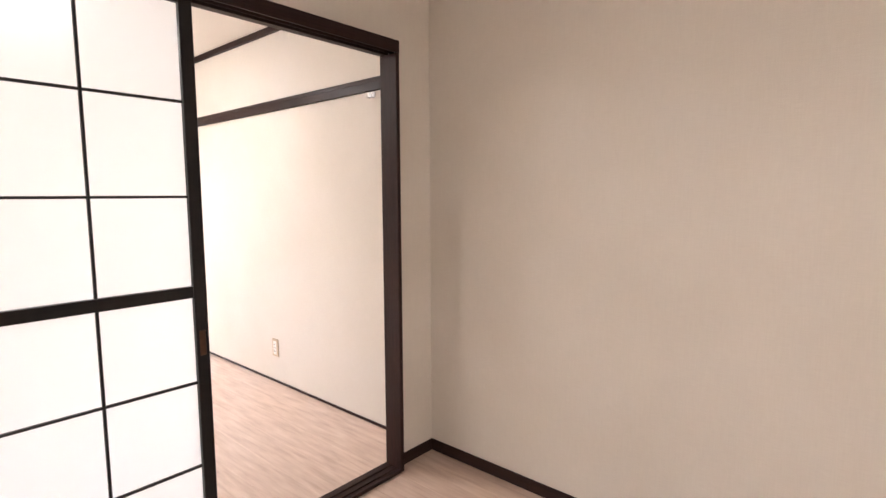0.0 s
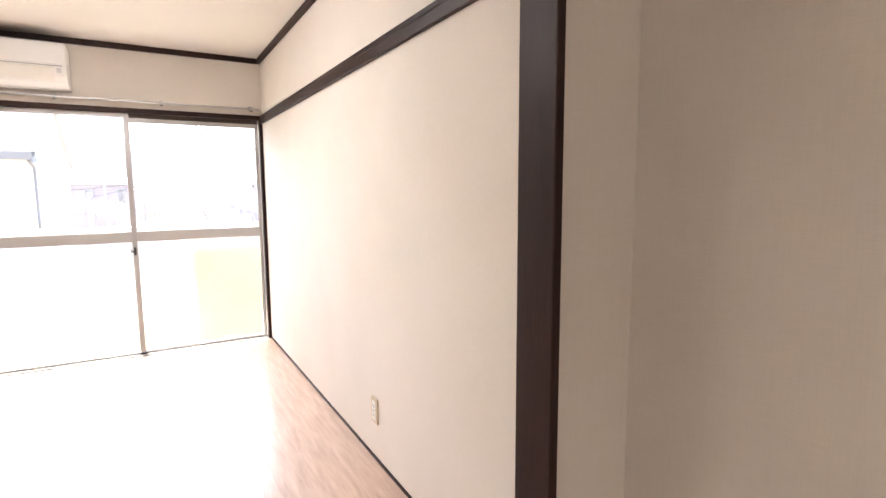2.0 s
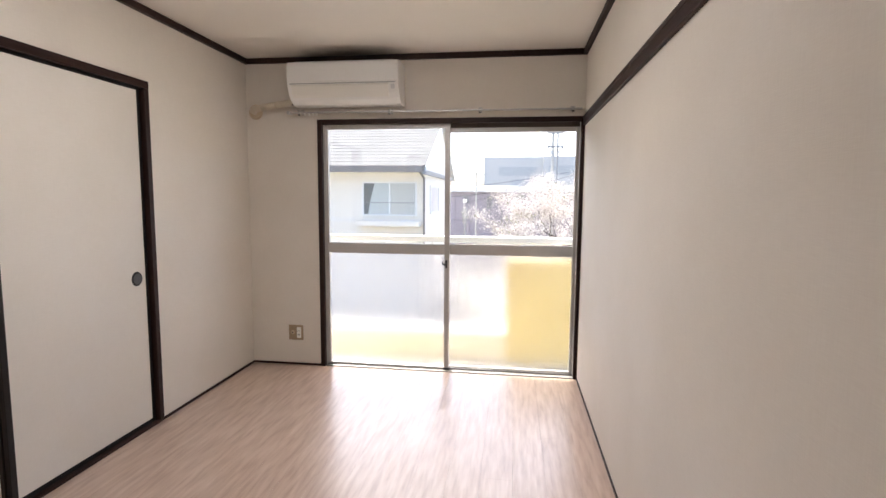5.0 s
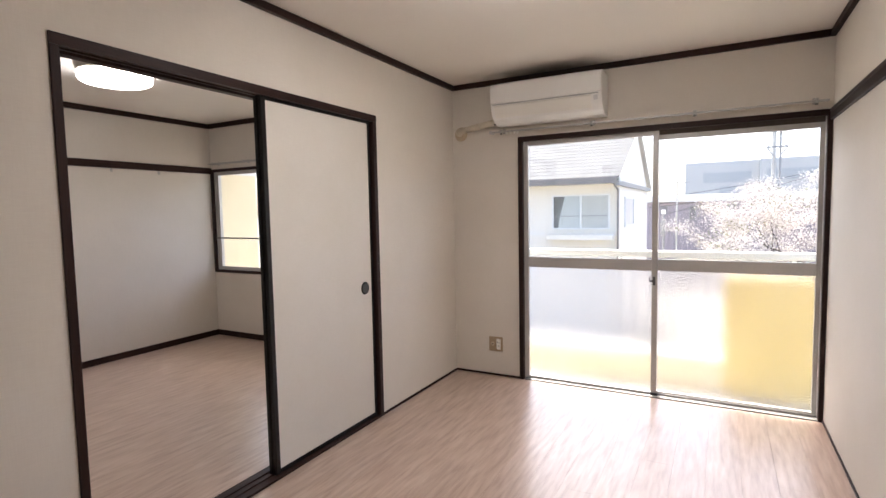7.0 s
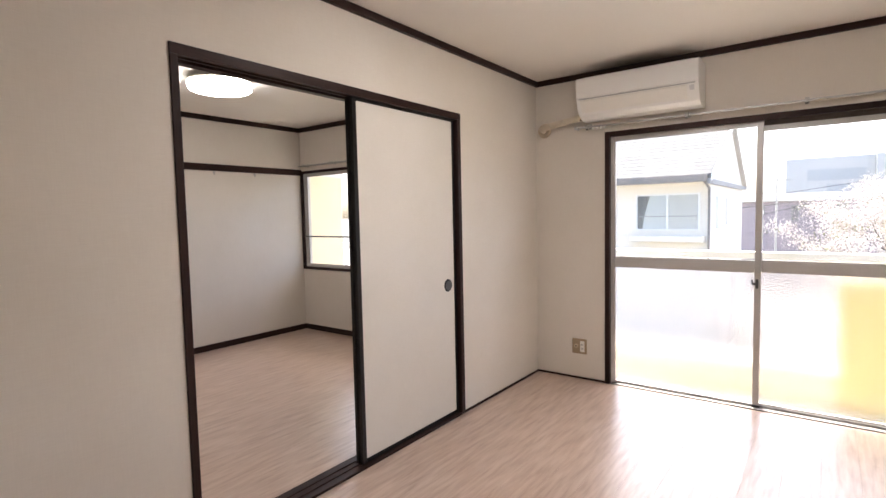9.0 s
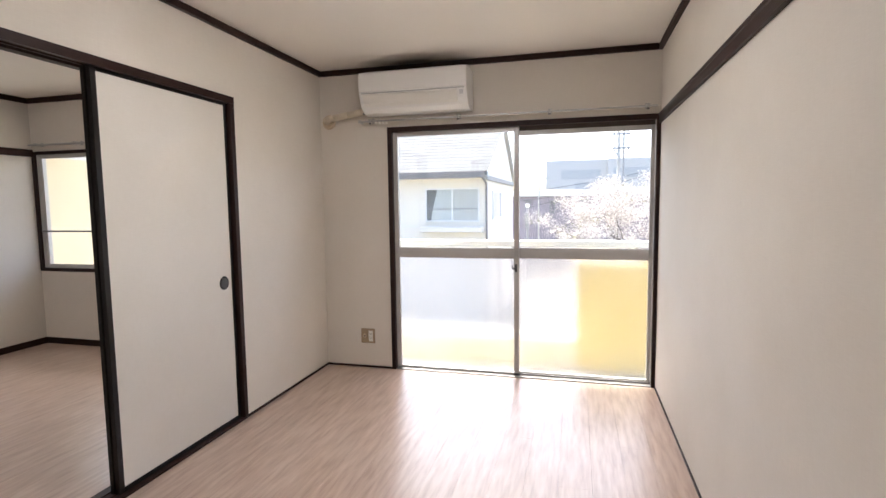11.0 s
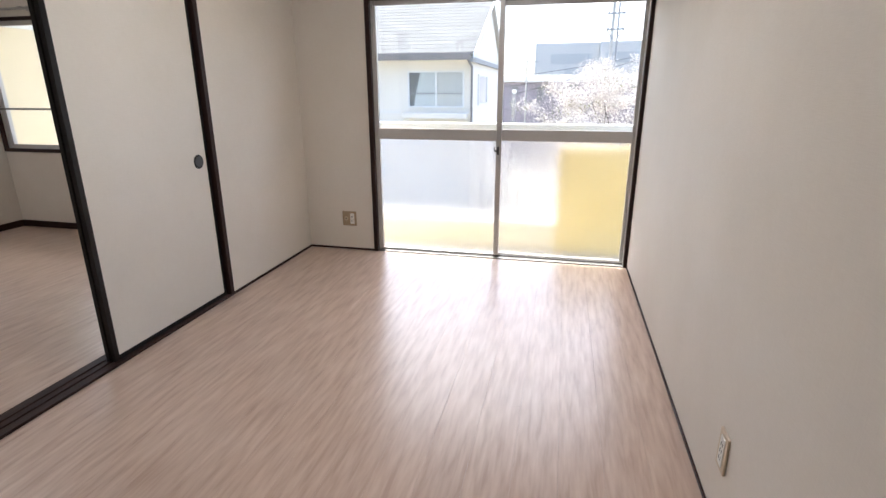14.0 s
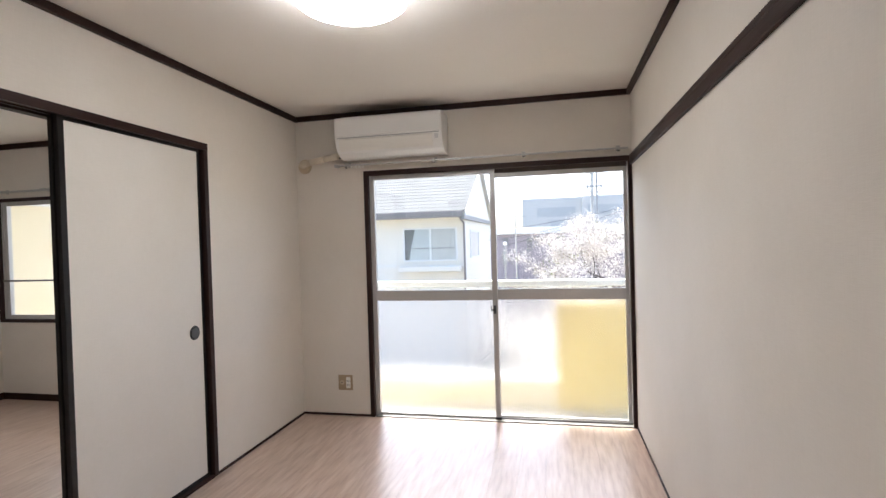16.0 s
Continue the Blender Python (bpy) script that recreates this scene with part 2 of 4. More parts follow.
M_BLUE = surface("blue_grey_cladding", (0.50, 0.505, 0.48), (0.57, 0.575, 0.55), 0.6, 0.1, 3, bump=0.1)
M_BLUED = surface("blue_grey_glazing", (0.40, 0.42, 0.42), (0.46, 0.48, 0.48), 0.3, 0.2, 3)
M_BARK = surface("cherry_bark", (0.07, 0.055, 0.048), (0.15, 0.12, 0.105), 0.85, 6, 40, (1, 1, 0.3), 0.6)
M_BLOS = surface("pale_blossom", (0.58, 0.525, 0.475), (0.71, 0.655, 0.605), 0.85, 1.2, 9, spec=0.1)
M_LEAF = surface("young_leaf", (0.12, 0.14, 0.04), (0.24, 0.24, 0.08), 0.7, 2, 20)
M_GROUND = surface("grey_ground", (0.15, 0.14, 0.122), (0.22, 0.208, 0.184), 0.9, 0.15, 6, bump=0.3)

# ---- mesh helpers ----


def box(bm, x0, x1, y0, y1, z0, z1):
    m = Matrix.LocRotScale(((x0 + x1) / 2, (y0 + y1) / 2, (z0 + z1) / 2), None, (abs(x1 - x0), abs(y1 - y0), abs(z1 - z0)))
    return bmesh.ops.create_cube(bm, size=1, matrix=m)["verts"]


def boxes(*specs, bevel=0.0, segments=1):
    bm = bmesh.new()
    for s in specs:
        box(bm, *s)
    if bevel:
        bmesh.ops.bevel(bm, geom=bm.edges[:], offset=bevel, segments=segments, affect="EDGES", profile=0.7)
    return bm


def prism(profile, axis, a, b, bevel=0.0):
    """A closed outline of (u, v) pulled from a to b: along x the outline is (y, z), along y it is (x, z), along z it is (x, y)."""
    bm = bmesh.new()

    def at(u, v, w):
        return {"x": (w, u, v), "y": (u, w, v), "z": (u, v, w)}[axis]
    ends = [[bm.verts.new(at(u, v, w)) for u, v in profile] for w in (a, b)]
    n = len(profile)
    bm.faces.new(ends[0]), bm.faces.new(ends[1])
    for i in range(n):
        bm.faces.new((ends[0][i], ends[0][(i + 1) % n], ends[1][(i + 1) % n], ends[1][i]))
    bmesh.ops.recalc_face_normals(bm, faces=bm.faces[:])
    if bevel:
        bmesh.ops.bevel(bm, geom=bm.edges[:], offset=bevel, segments=2, affect="EDGES", profile=0.7)
    return bm


def tube(bm, a, b, r0, r1=None, sides=12):
    a, b = Vector(a), Vector(b)
    m = Matrix.Translation((a + b) / 2) @ (b - a).to_track_quat("Z", "Y").to_matrix().to_4x4()
    bmesh.ops.create_cone(bm, cap_ends=True, segments=sides, radius1=r0, radius2=r0 if r1 is None else r1, depth=(b - a).length, matrix=m)


def tubes(*specs, sides=12):
    bm = bmesh.new()
    for s in specs:
        tube(bm, *s, sides=sides)
    return bm


def lathe(profile, centre, steps=48):
    """A turned shape round the z axis through centre, from (radius, height) pairs."""
    bm = bmesh.new()
    rings = []
    for r, z in profile:
        rings.append([bm.verts.new((centre[0] + r * math.cos(k * math.tau / steps), centre[1] + r * math.sin(k * math.tau / steps), centre[2] + z)) for k in range(steps)])
    for lo, hi in zip(rings, rings[1:]):
        for k in range(steps):
            bm.faces.new((lo[k], lo[(k + 1) % steps], hi[(k + 1) % steps], hi[k]))
    bm.faces.new(rings[0]), bm.faces.new(rings[-1])
    bmesh.ops.recalc_face_normals(bm, faces=bm.faces[:])
    return bm


def mesh_of(name, bm, material, smooth=False):
    me = bpy.data.meshes.new(name)
    if smooth:
        for f in bm.faces:
            f.smooth = True
    bm.to_mesh(me)
    bm.free()
    me.materials.append(material)
    return me


def part(name, bm, material, parent, label="", smooth=False):
    ob = new(name, mesh_of(name, bm, material, smooth))
    ob.parent = parent
    if parent.type == "EMPTY":
        ob.matrix_parent_inverse = parent.matrix_basis.inverted()
    if label:
        ob["label"] = label
    return ob


def thing(name, at, label, category, group="", kind=""):
    ob = new(name)
    ob.empty_display_size = 0.1
    ob.location = at
    ob.matrix_basis = Matrix.Translation(at)
    return tagged(ob, label, category, group, kind)


def solid(name, bm, material, label, category, kind="structure", smooth=False):
    return tagged(new(name, mesh_of(name, bm, material, smooth)), label, category, kind=kind)


# ---- plan ----
H = H_CEIL                      # ceiling
XW, YS = -2.472, -3.698          # main room: x from XW to 0, y from YS to 0
KX, KY = 0.004, -3.744          # kitchen: its side wall and its face of the partition
RX, RY, RH = -5.459, 0.024, 2.30    # west room: far wall, window wall, ceiling
BASE = -0.14

# ---- walls ----
solid("wall_east", boxes((0, 0.15, YS, 0.0, BASE, H)), M_WALL, "cream woven-textured wallpaper on a plain wall", "wall")
solid("wall_kitchen_east", boxes((KX, 0.2, -7.2, KY, BASE, H)), M_WALL, "cream woven-textured wallpaper on kitchen wall", "wall")
solid("wall_partition", boxes((-0.235, 0.2, KY, YS, BASE, H), (-5.6, -2.042, KY, YS, BASE, H), (-2.042, -0.235, KY, YS, 1.914, H)), M_WALL,
      "cream papered partition with a wide sliding-door opening", "wall")
solid("wall_west", boxes((-2.592, XW, YS, -2.840, BASE, H), (-2.592, XW, -1.062, 0.0, BASE, H), (-2.592, XW, -2.840, -1.062, 1.916, H)), M_WALL,
      "cream papered wall with a fusuma opening", "wall")
solid("wall_north", boxes((-2.592, -1.918, 0.0, 0.15, BASE, H), (0.0, 0.15, 0.0, 0.15, BASE, H), (-1.918, 0.0, 0.0, 0.15, 1.862, H), (-1.918, 0.0, 0.0, 0.15, BASE, -0.004)), M_WALL,
      "cream papered window wall with balcony opening", "wall")
solid("wall_west_room_north", boxes((-5.6, -5.455, RY, 0.15, BASE, H), (-3.745, -2.592, RY, 0.15, BASE, H), (-5.455, -3.745, RY, 0.15, 1.815, H), (-5.455, -3.745, RY, 0.15, BASE, 0.70)), M_WALL,
      "cream papered wall with a waist-high window", "wall")
solid("wall_far_west", boxes((-5.6, RX, YS, RY, BASE, H)), M_WALL, "cream papered wall of the west room", "wall")
solid("wall_kitchen_west", boxes((-3.35, -3.2, -7.2, KY, BASE, H)), M_WALL, "plain cream papered kitchen wall", "wall")
solid("wall_kitchen_south", boxes((-3.35, 0.2, -7.35, -7.2, BASE, H)), M_WALL, "plain cream papered kitchen end wall", "wall")
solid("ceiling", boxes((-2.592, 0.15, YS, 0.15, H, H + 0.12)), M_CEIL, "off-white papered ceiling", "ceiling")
solid("ceiling_west_room", boxes((-5.6, -2.592, YS, 0.15, RH, H + 0.12)), M_CEIL, "off-white papered ceiling of the west room", "ceiling")
solid("ceiling_kitchen", boxes((-3.35, 0.2, -7.35, YS, H, H + 0.12)), M_CEIL, "off-white papered kitchen ceiling", "ceiling")

# ---- dark trim ----


def trim(name, m, *specs, label="dark-stained wooden trim", bevel=0.002):
    return solid(name, boxes(*specs, bevel=bevel), m, label, "trim")


T0, TD, TR = 2.270, 0.026, 2.252
trim("trim_ceiling_east", M_DARKY, (-TD, 0.0, YS, 0.0, T0, H - 0.001), label="dark-stained ceiling trim along the wall")
trim("trim_ceiling_west", M_DARKY, (XW, XW + TD, YS, 0.0, T0, H - 0.001), label="dark-stained ceiling trim along the wall")
trim("trim_ceiling_north", M_DARKX, (XW + TD, -TD, -TD, 0.0, T0, H - 0.001), label="dark-stained ceiling trim above the window")
trim("trim_ceiling_south", M_DARKX, (XW + TD, -TD, YS, YS + TD, T0, H - 0.001), label="dark-stained ceiling trim along the partition")
trim("trim_ceiling_far_west", M_DARKY, (RX, RX + TD, YS, RY, TR, RH - 0.001), label="dark-stained ceiling trim along the wall")
trim("trim_ceiling_far_north", M_DARKX, (RX + TD, -2.592 - TD, RY - TD, RY, TR, RH - 0.001), label="dark-stained ceiling trim above the window")
trim("trim_ceiling_room_east", M_DARKY, (-2.592 - TD, -2.592, YS, RY, TR, RH - 0.001), label="dark-stained ceiling trim along the wall")
trim("baseboard_east", M_DARKY, (-0.006, 0.0, YS, 0.0, 0, 0.016), label="thin dark floor strip along the wall", bevel=0.001)
trim("baseboard_west", M_DARKY, (XW, XW + 0.006, -1.062, 0.0, 0, 0.016), label="thin dark floor strip along the wall", bevel=0.001)
trim("baseboard_west_south", M_DARKY, (XW, XW + 0.006, YS, -2.840, 0, 0.016), label="thin dark floor strip along the wall", bevel=0.001)
trim("baseboard_north", M_DARKX, (XW + 0.006, -1.918, -0.006, 0.0, 0, 0.016), label="thin dark floor strip under the window wall", bevel=0.001)
trim("baseboard_far_west", M_DARKY, (RX, RX + 0.009, YS, RY, 0, 0.06), label="dark brown baseboard")
trim("baseboard_far_north", M_DARKX, (RX + 0.009, -2.592, RY - 0.009, RY, 0, 0.06), label="dark brown baseboard under the window")
trim("baseboard_kitchen_east", M_DARKY, (KX - 0.009, KX, -7.2, KY, 0, 0.056), label="dark brown kitchen baseboard")
trim("baseboard_kitchen_north", M_DARKX, (-0.235, KX - 0.009, KY - 0.009, KY, 0, 0.056), label="dark brown kitchen baseboard")

# picture rails with a stepped face
RAIL = [(0, 1.798), (-0.014, 1.798), (-0.016, 1.801), (-0.016, 1.840), (-0.019, 1.843), (-0.019, 1.859), (-0.016, 1.863), (0, 1.865)]
solid("trim_picture_rail_east", prism(RAIL, "y", YS, -0.014), M_DARKY, "dark-stained wooden picture rail with stepped face", "trim")
solid("trim_picture_rail_far_west", prism([(RX - x, z - 0.030) for x, z in RAIL], "y", YS, RY - 0.002), M_DARKY, "dark-stained wooden picture rail on the wall", "trim")

# ---- ceiling lamps, lit ----


def ceiling_lamp(at, glow):
    t = thing("ceiling_lamp", at, "round flat white LED ceiling lamp, switched on", "lamp", "ceiling lamps")
    x, y, z = at
    part("mount", lathe([(0.10, -0.030), (0.13, -0.028), (0.13, -0.001)], at, 40), M_SLOT, t, "dark mounting base", True)
    part("rim", lathe([(0.10, -0.028), (0.195, -0.028), (0.212, -0.030), (0.2175, -0.036), (0.2175, -0.044), (0.2135, -0.044), (0.19, -0.038)], at, 56), M_WHITEP, t, "white plastic rim")
    part("diffuser", lathe([(0.206, -0.040), (0.2145, -0.048), (0.2155, -0.070), (0.210, -0.086), (0.195, -0.096), (0.15, -0.102), (0.06, -0.105), (0.01, -0.105)], at, 56), glow, t, "glowing milky diffuser", True)
    return t


ceiling_lamp((-1.25, -1.85, H), M_GLOW)
ceiling_lamp((-4.10, -1.70, RH), M_GLOWD)
# Unseen lamp, added to brighten the kitchen walls.
ceiling_lamp((-2.2, -6.5, H), M_GLOWADD)

# ---- sliding glass door to the kitchen ----
door_1 = thing("door_1", (-1.13, -3.74, 0), "dark wooden sliding glass door in its frame, half open", "sliding door", kind="structure")
FY0, FY1 = -3.792, -3.690
part("jamb", boxes((-0.255, -0.235, FY0, FY1, 0.0, 1.864), bevel=0.002), M_DARKZ, door_1)
part("jamb", boxes((-2.042, -2.012, FY0, FY1, 0.0, 1.864), bevel=0.002), M_DARKZ, door_1)
GR = [(FY0, 1.914), (FY0, 1.864), (-3.786, 1.864), (-3.786, 1.879), (-3.758, 1.879), (-3.758, 1.864), (-3.755, 1.864), (-3.755, 1.879), (-3.724, 1.879), (-3.724, 1.864), (FY1, 1.864), (FY1, 1.914)]
part("head_rail", prism(GR, "x", -2.042, -0.235), M_DARKX, door_1, "dark head rail with two grooves")
TH = [(FY0, 0.0), (FY0, 0.016), (-3.784, 0.016), (-3.784, 0.011), (-3.762, 0.011), (-3.762, 0.016), (-3.755, 0.016), (-3.755, 0.011), (-3.725, 0.011), (-3.725, 0.016), (FY1, 0.016), (FY1, 0.0)]
part("threshold", prism(TH, "x", -2.012, -0.255), M_DARKX, door_1, "dark grooved threshold")

PX0, PX1, PY0, PY1 = -1.976, -1.078, -3.753, -3.727
panel = thing("glass_door", ((PX0 + PX1) / 2, -3.740, 0.011), "black-framed sliding door with misted panes, slid aside", "sliding door")
for x0, x1 in ((PX0, PX0 + 0.04), (PX1 - 0.04, PX1)):
    st = part("stile", boxes((x0, x1, PY0, PY1, 0.012, 1.872), bevel=0.002), M_LACQ, panel)
pull = part("pull", boxes((PX1 - 0.031, PX1 - 0.011, PY0 - 0.0012, PY0 + 0.004, 0.752, 0.834), bevel=0.0008), M_BRASS, st, "small aged brass finger pull")
IX0, IX1 = PX0 + 0.04, PX1 - 0.04
part("top_rail", boxes((IX0, IX1, PY0 + 0.001, PY1 - 0.001, 1.845, 1.872), bevel=0.002), M_LACQ, panel)
part("middle_rail", boxes((IX0, IX1, PY0 + 0.001, PY1 - 0.001, 0.943, 0.980), bevel=0.002), M_LACQ, panel)
part("bottom_rail", boxes((IX0, IX1, PY0 + 0.001, PY1 - 0.001, 0.012, 0.060), bevel=0.002), M_LACQ, panel)
for z in (1.553, 1.263, 0.663, 0.380):
    part("bar", boxes((IX0, IX1, PY0 + 0.006, PY0 + 0.016, z - 0.004, z + 0.004), bevel=0.001), M_LACQ, panel)
cw = 0.265
for k in (1, 2):
    for z0, z1 in ((0.980, 1.845), (0.060, 0.943)):
        part("bar", boxes((IX1 - k * cw - 0.004, IX1 - k * cw + 0.004, PY0 + 0.005, PY0 + 0.0155, z0, z1), bevel=0.001), M_LACQ, panel)
for z0, z1 in ((0.980, 1.845), (0.060, 0.943)):
    g = part("pane", boxes((IX0, IX1, PY0 + 0.0175, PY0 + 0.0205, z0, z1)), M_SHOJI, panel, "misted white glass")
    g.visible_shadow = False

# ---- fusuma to the west room ----
door_2 = thing("door_2", (-2.53, -1.95, 0), "dark wooden fusuma frame with grooved head and sill", "door frame", kind="structure")
GX0, GX1 = -2.602, -2.464
part("jamb", boxes((GX0, GX1, -2.840, -2.810, 0.0, 1.877), bevel=0.002), M_DARKZ, door_2)
part("jamb", boxes((GX0, GX1, -1.097, -1.062, 0.0, 1.877), bevel=0.002), M_DARKZ, door_2)
GH = [(GX1, 1.916), (GX1, 1.877), (-2.486, 1.877), (-2.486, 1.892), (-2.518, 1.892), (-2.518, 1.879), (-2.528, 1.879), (-2.528, 1.892), (-2.560, 1.892), (-2.560, 1.877), (GX0, 1.877), (GX0, 1.916)]
part("head_rail", prism(GH, "y", -2.840, -1.062), M_DARKY, door_2, "dark head rail with two grooves")
GS = [(GX1, 0.0), (GX1, 0.013), (-2.490, 0.013), (-2.490, 0.008), (-2.514, 0.008), (-2.514, 0.013), (-2.532, 0.013), (-2.532, 0.008), (-2.556, 0.008), (-2.556, 0.013), (GX0, 0.013), (GX0, 0.0)]
part("threshold", prism(GS, "y", -2.810, -1.097), M_DARKY, door_2, "dark grooved sill")


def fusuma(x0, x1, y0, y1, label):
    t = thing("fusuma", ((x0 + x1) / 2, (y0 + y1) / 2, 0.008), label, "sliding door", "fusuma panels")
    part("paper_face", boxes((x0 + 0.003, x1 - 0.003, y0 + 0.03, y1 - 0.022, 0.034, 1.862)), M_FUSUMA, t, "cream paper face")
    part("edge", boxes((x0, x1, y0, y0 + 0.030, 0.009, 1.888), bevel=0.002), M_LACQ, t)
    part("edge", boxes((x0, x1, y1 - 0.022, y1, 0.009, 1.888), bevel=0.002), M_LACQ, t)
    part("edge", boxes((x0, x1, y0 + 0.03, y1 - 0.022, 0.009, 0.034), bevel=0.002), M_LACQ, t)
    part("edge", boxes((x0, x1, y0 + 0.03, y1 - 0.022, 1.862, 1.888), bevel=0.002), M_LACQ, t)
    return t


front = fusuma(-2.513, -2.491, -1.957, -1.100, "cream paper fusuma with black edges, slid open")
fusuma(-2.539, -2.517, -1.960, -1.107, "cream paper fusuma stacked behind the other")
ring = bmesh.new()
bmesh.ops.create_cone(ring, cap_ends=True, segments=28, radius1=0.040, radius2=0.037, depth=0.004, matrix=pose(-2.4925, -1.187, 0.848, 0, 90, 0))
finger = part("finger_pull", ring, M_LACQ, front, "round black finger pull")
cup = bmesh.new()
bmesh.ops.create_cone(cup, cap_ends=True, segments=28, radius1=0.029, radius2=0.030, depth=0.002, matrix=pose(-2.4898, -1.187, 0.848, 0, 90, 0))
part("pull_cup", cup, M_SLOT, finger, "dark recessed cup")

# ---- balcony window ----
window_1 = thing("window_1", (-0.96, 0.05, 0), "floor-length aluminium sliding window, dark wooden surround", "window", kind="structure")
part("surround", boxes((-1.920, -1.886, -0.012, 0.024, 0.0, 1.862), bevel=0.002), M_DARKZ, window_1, "dark wooden surround")
part("surround", boxes((-0.026, -0.0005, -0.012, 0.024, 0.0, 1.862), bevel=0.002), M_DARKZ, window_1, "dark wooden surround")
part("surround", boxes((-1.886, -0.026, -0.012, 0.024, 1.826, 1.862), bevel=0.002), M_DARKX, window_1, "dark wooden surround")
part("side_channel", boxes((-1.918, -1.880, 0.024, 0.13, 0.0, 1.862), (-1.880, -1.870, 0.026, 0.034, 0.02, 1.80), (-1.880, -1.870, 0.066, 0.072, 0.02, 1.80)), M_ALU, window_1, "aluminium side channel")
part("side_channel", boxes((-0.026, 0.0, 0.024, 0.13, 0.0, 1.862), (-0.036, -0.026, 0.066, 0.072, 0.02, 1.80)), M_ALU, window_1, "aluminium side channel")
part("head_channel", boxes((-1.880, -0.026, 0.024, 0.13, 1.848, 1.862), (-1.880, -0.96, 0.066, 0.072, 1.830, 1.848), (-0.96, -0.026, 0.066, 0.072, 1.801, 1.848), (-1.880, -0.026, 0.112, 0.13, 1.815, 1.848)), M_ALUSHADE, window_1, "aluminium head channel, recess shade in its colour")
part("sill_channel", boxes((-1.880, -0.026, -0.004, 0.15, 0.0, 0.008), (-1.880, -0.026, 0.042, 0.048, 0.008, 0.020), (-1.880, -0.026, 0.082, 0.088, 0.008, 0.020)), M_ALUD, window_1, "aluminium sill with two tracks")


def sash(x0, x1, y0, y1, left, right, top, rail):
    s = part("sash", boxes((x0, x0 + left, y0, y1, 0.010, top), (x1 - right, x1, y0, y1, 0.010, top), (x0 + left, x1 - right, y0 + 0.002, y1 - 0.002, top - rail, top),
                           (x0 + left, x1 - right, y0 + 0.002, y1 - 0.002, 0.010, 0.026), (x0 + left, x1 - right, y0 - 0.002, y1 - 0.002, 0.877, 0.955), bevel=0.0015), M_ALU, window_1, "aluminium sash with a broad middle rail")
    yc = (y0 + y1) / 2
    a = part("pane", boxes((x0 + left, x1 - right, yc - 0.0025, yc + 0.0025, 0.955, top - rail)), M_CLEAR, s, "clear glass")
    b = part("pane", boxes((x0 + left, x1 - right, yc - 0.0025, yc + 0.0025, 0.026, 0.877)), M_FIG, s, "hammered obscure glass")
    for g in (a, b):
        g.visible_shadow = False
    return s


inner = sash(-1.879, -0.938, 0.036, 0.062, 0.022, 0.036, 1.846, 0.051)
sash(-0.976, -0.028, 0.076, 0.102, 0.036, 0.020, 1.815, 0.046)
part("crescent_lock", boxes((-0.966, -0.950, 0.018, 0.036, 0.780, 0.840), (-0.985, -0.960, 0.020, 0.030, 0.800, 0.815), (-0.988, -0.980, 0.018, 0.030, 0.806, 0.836), bevel=0.003), M_SLOT, inner, "dark grey crescent lock")
part("stile_guide", boxes((-0.975, -0.930, 0.026, 0.036, 0.004, 0.022), bevel=0.002), M_RUBBER, inner, "black rubber stile foot")

# ---- curtain rail ----
rail = thing("curtain_rail", (-1.1, -0.04, 1.905), "double steel curtain rail on small brackets above window", "curtain rail")
for y, z in ((-0.070, 1.902), (-0.036, 1.908)):
    part("track", boxes((-2.105, -0.030, y - 0.007, y + 0.007, z - 0.006, z + 0.006), bevel=0.002), M_STEEL, rail)
for x in (-2.03, -1.36, -0.72, -0.09):
    part("bracket", boxes((x - 0.010, x + 0.010, -0.080, 0.0, 1.912, 1.918), (x - 0.012, x + 0.012, -0.004, 0.0, 1.895, 1.932), (x - 0.008, x + 0.008, -0.080, -0.076, 1.890, 1.914), bevel=0.001), M_STEEL, rail)
    part("screw_knob", tubes(((x, -0.070, 1.882), (x, -0.070, 1.895), 0.008)), M_SLOT, rail, "dark screw knob")
for y in (-0.070, -0.036):
    part("end_cap", boxes((-2.122, -2.100, y - 0.010, y + 0.010, 1.893, 1.914), bevel=0.002), M_ACD, rail, "grey plastic end cap")
for x in (-1.985, -1.955, -1.925, -1.90):
    part("runner", boxes((x - 0.006, x + 0.006, -0.078, -0.062, 1.880, 1.897), bevel=0.001), M_WHITEP, rail, "white plastic runner")

# ---- air conditioner ----
ac = thing("air_conditioner", (-1.655, -0.11, 1.935), "white wall-mounted air conditioner above the window", "air conditioner")
AX0, AX1 = -2.050, -1.262
BODY = [(-0.001, 2.225), (-0.190, 2.225), (-0.212, 2.220), (-0.222, 2.205), (-0.222, 2.072), (-0.214, 2.050), (-0.196, 2.010), (-0.165, 1.972), (-0.120, 1.948), (-0.070, 1.938), (-0.001, 1.945)]
part("body", prism(BODY, "x", AX0, AX1, bevel=0.006), M_AC, ac, smooth=False)
part("front_panel", prism([(-0.218, 2.219), (-0.228, 2.208), (-0.231, 2.19), (-0.231, 2.084), (-0.226, 2.078), (-0.215, 2.078)], "x", AX0 + 0.004, AX1 - 0.004, bevel=0.002), M_AC, ac, "smooth white front panel")
part("flap", prism([(-0.2215, 2.066), (-0.226, 2.060), (-0.215, 2.034), (-0.200, 2.002), (-0.186, 1.984), (-0.181, 1.988), (-0.206, 2.030)], "x", AX0 + 0.03, AX1 - 0.07, bevel=0.001), M_WHITEP, ac, "glossy white louvre flap")
part("slot", boxes((AX0 + 0.02, AX1 - 0.02, -0.2235, -0.20, 2.0700, 2.0765)), M_ACD, ac, "grey seam under the front panel")
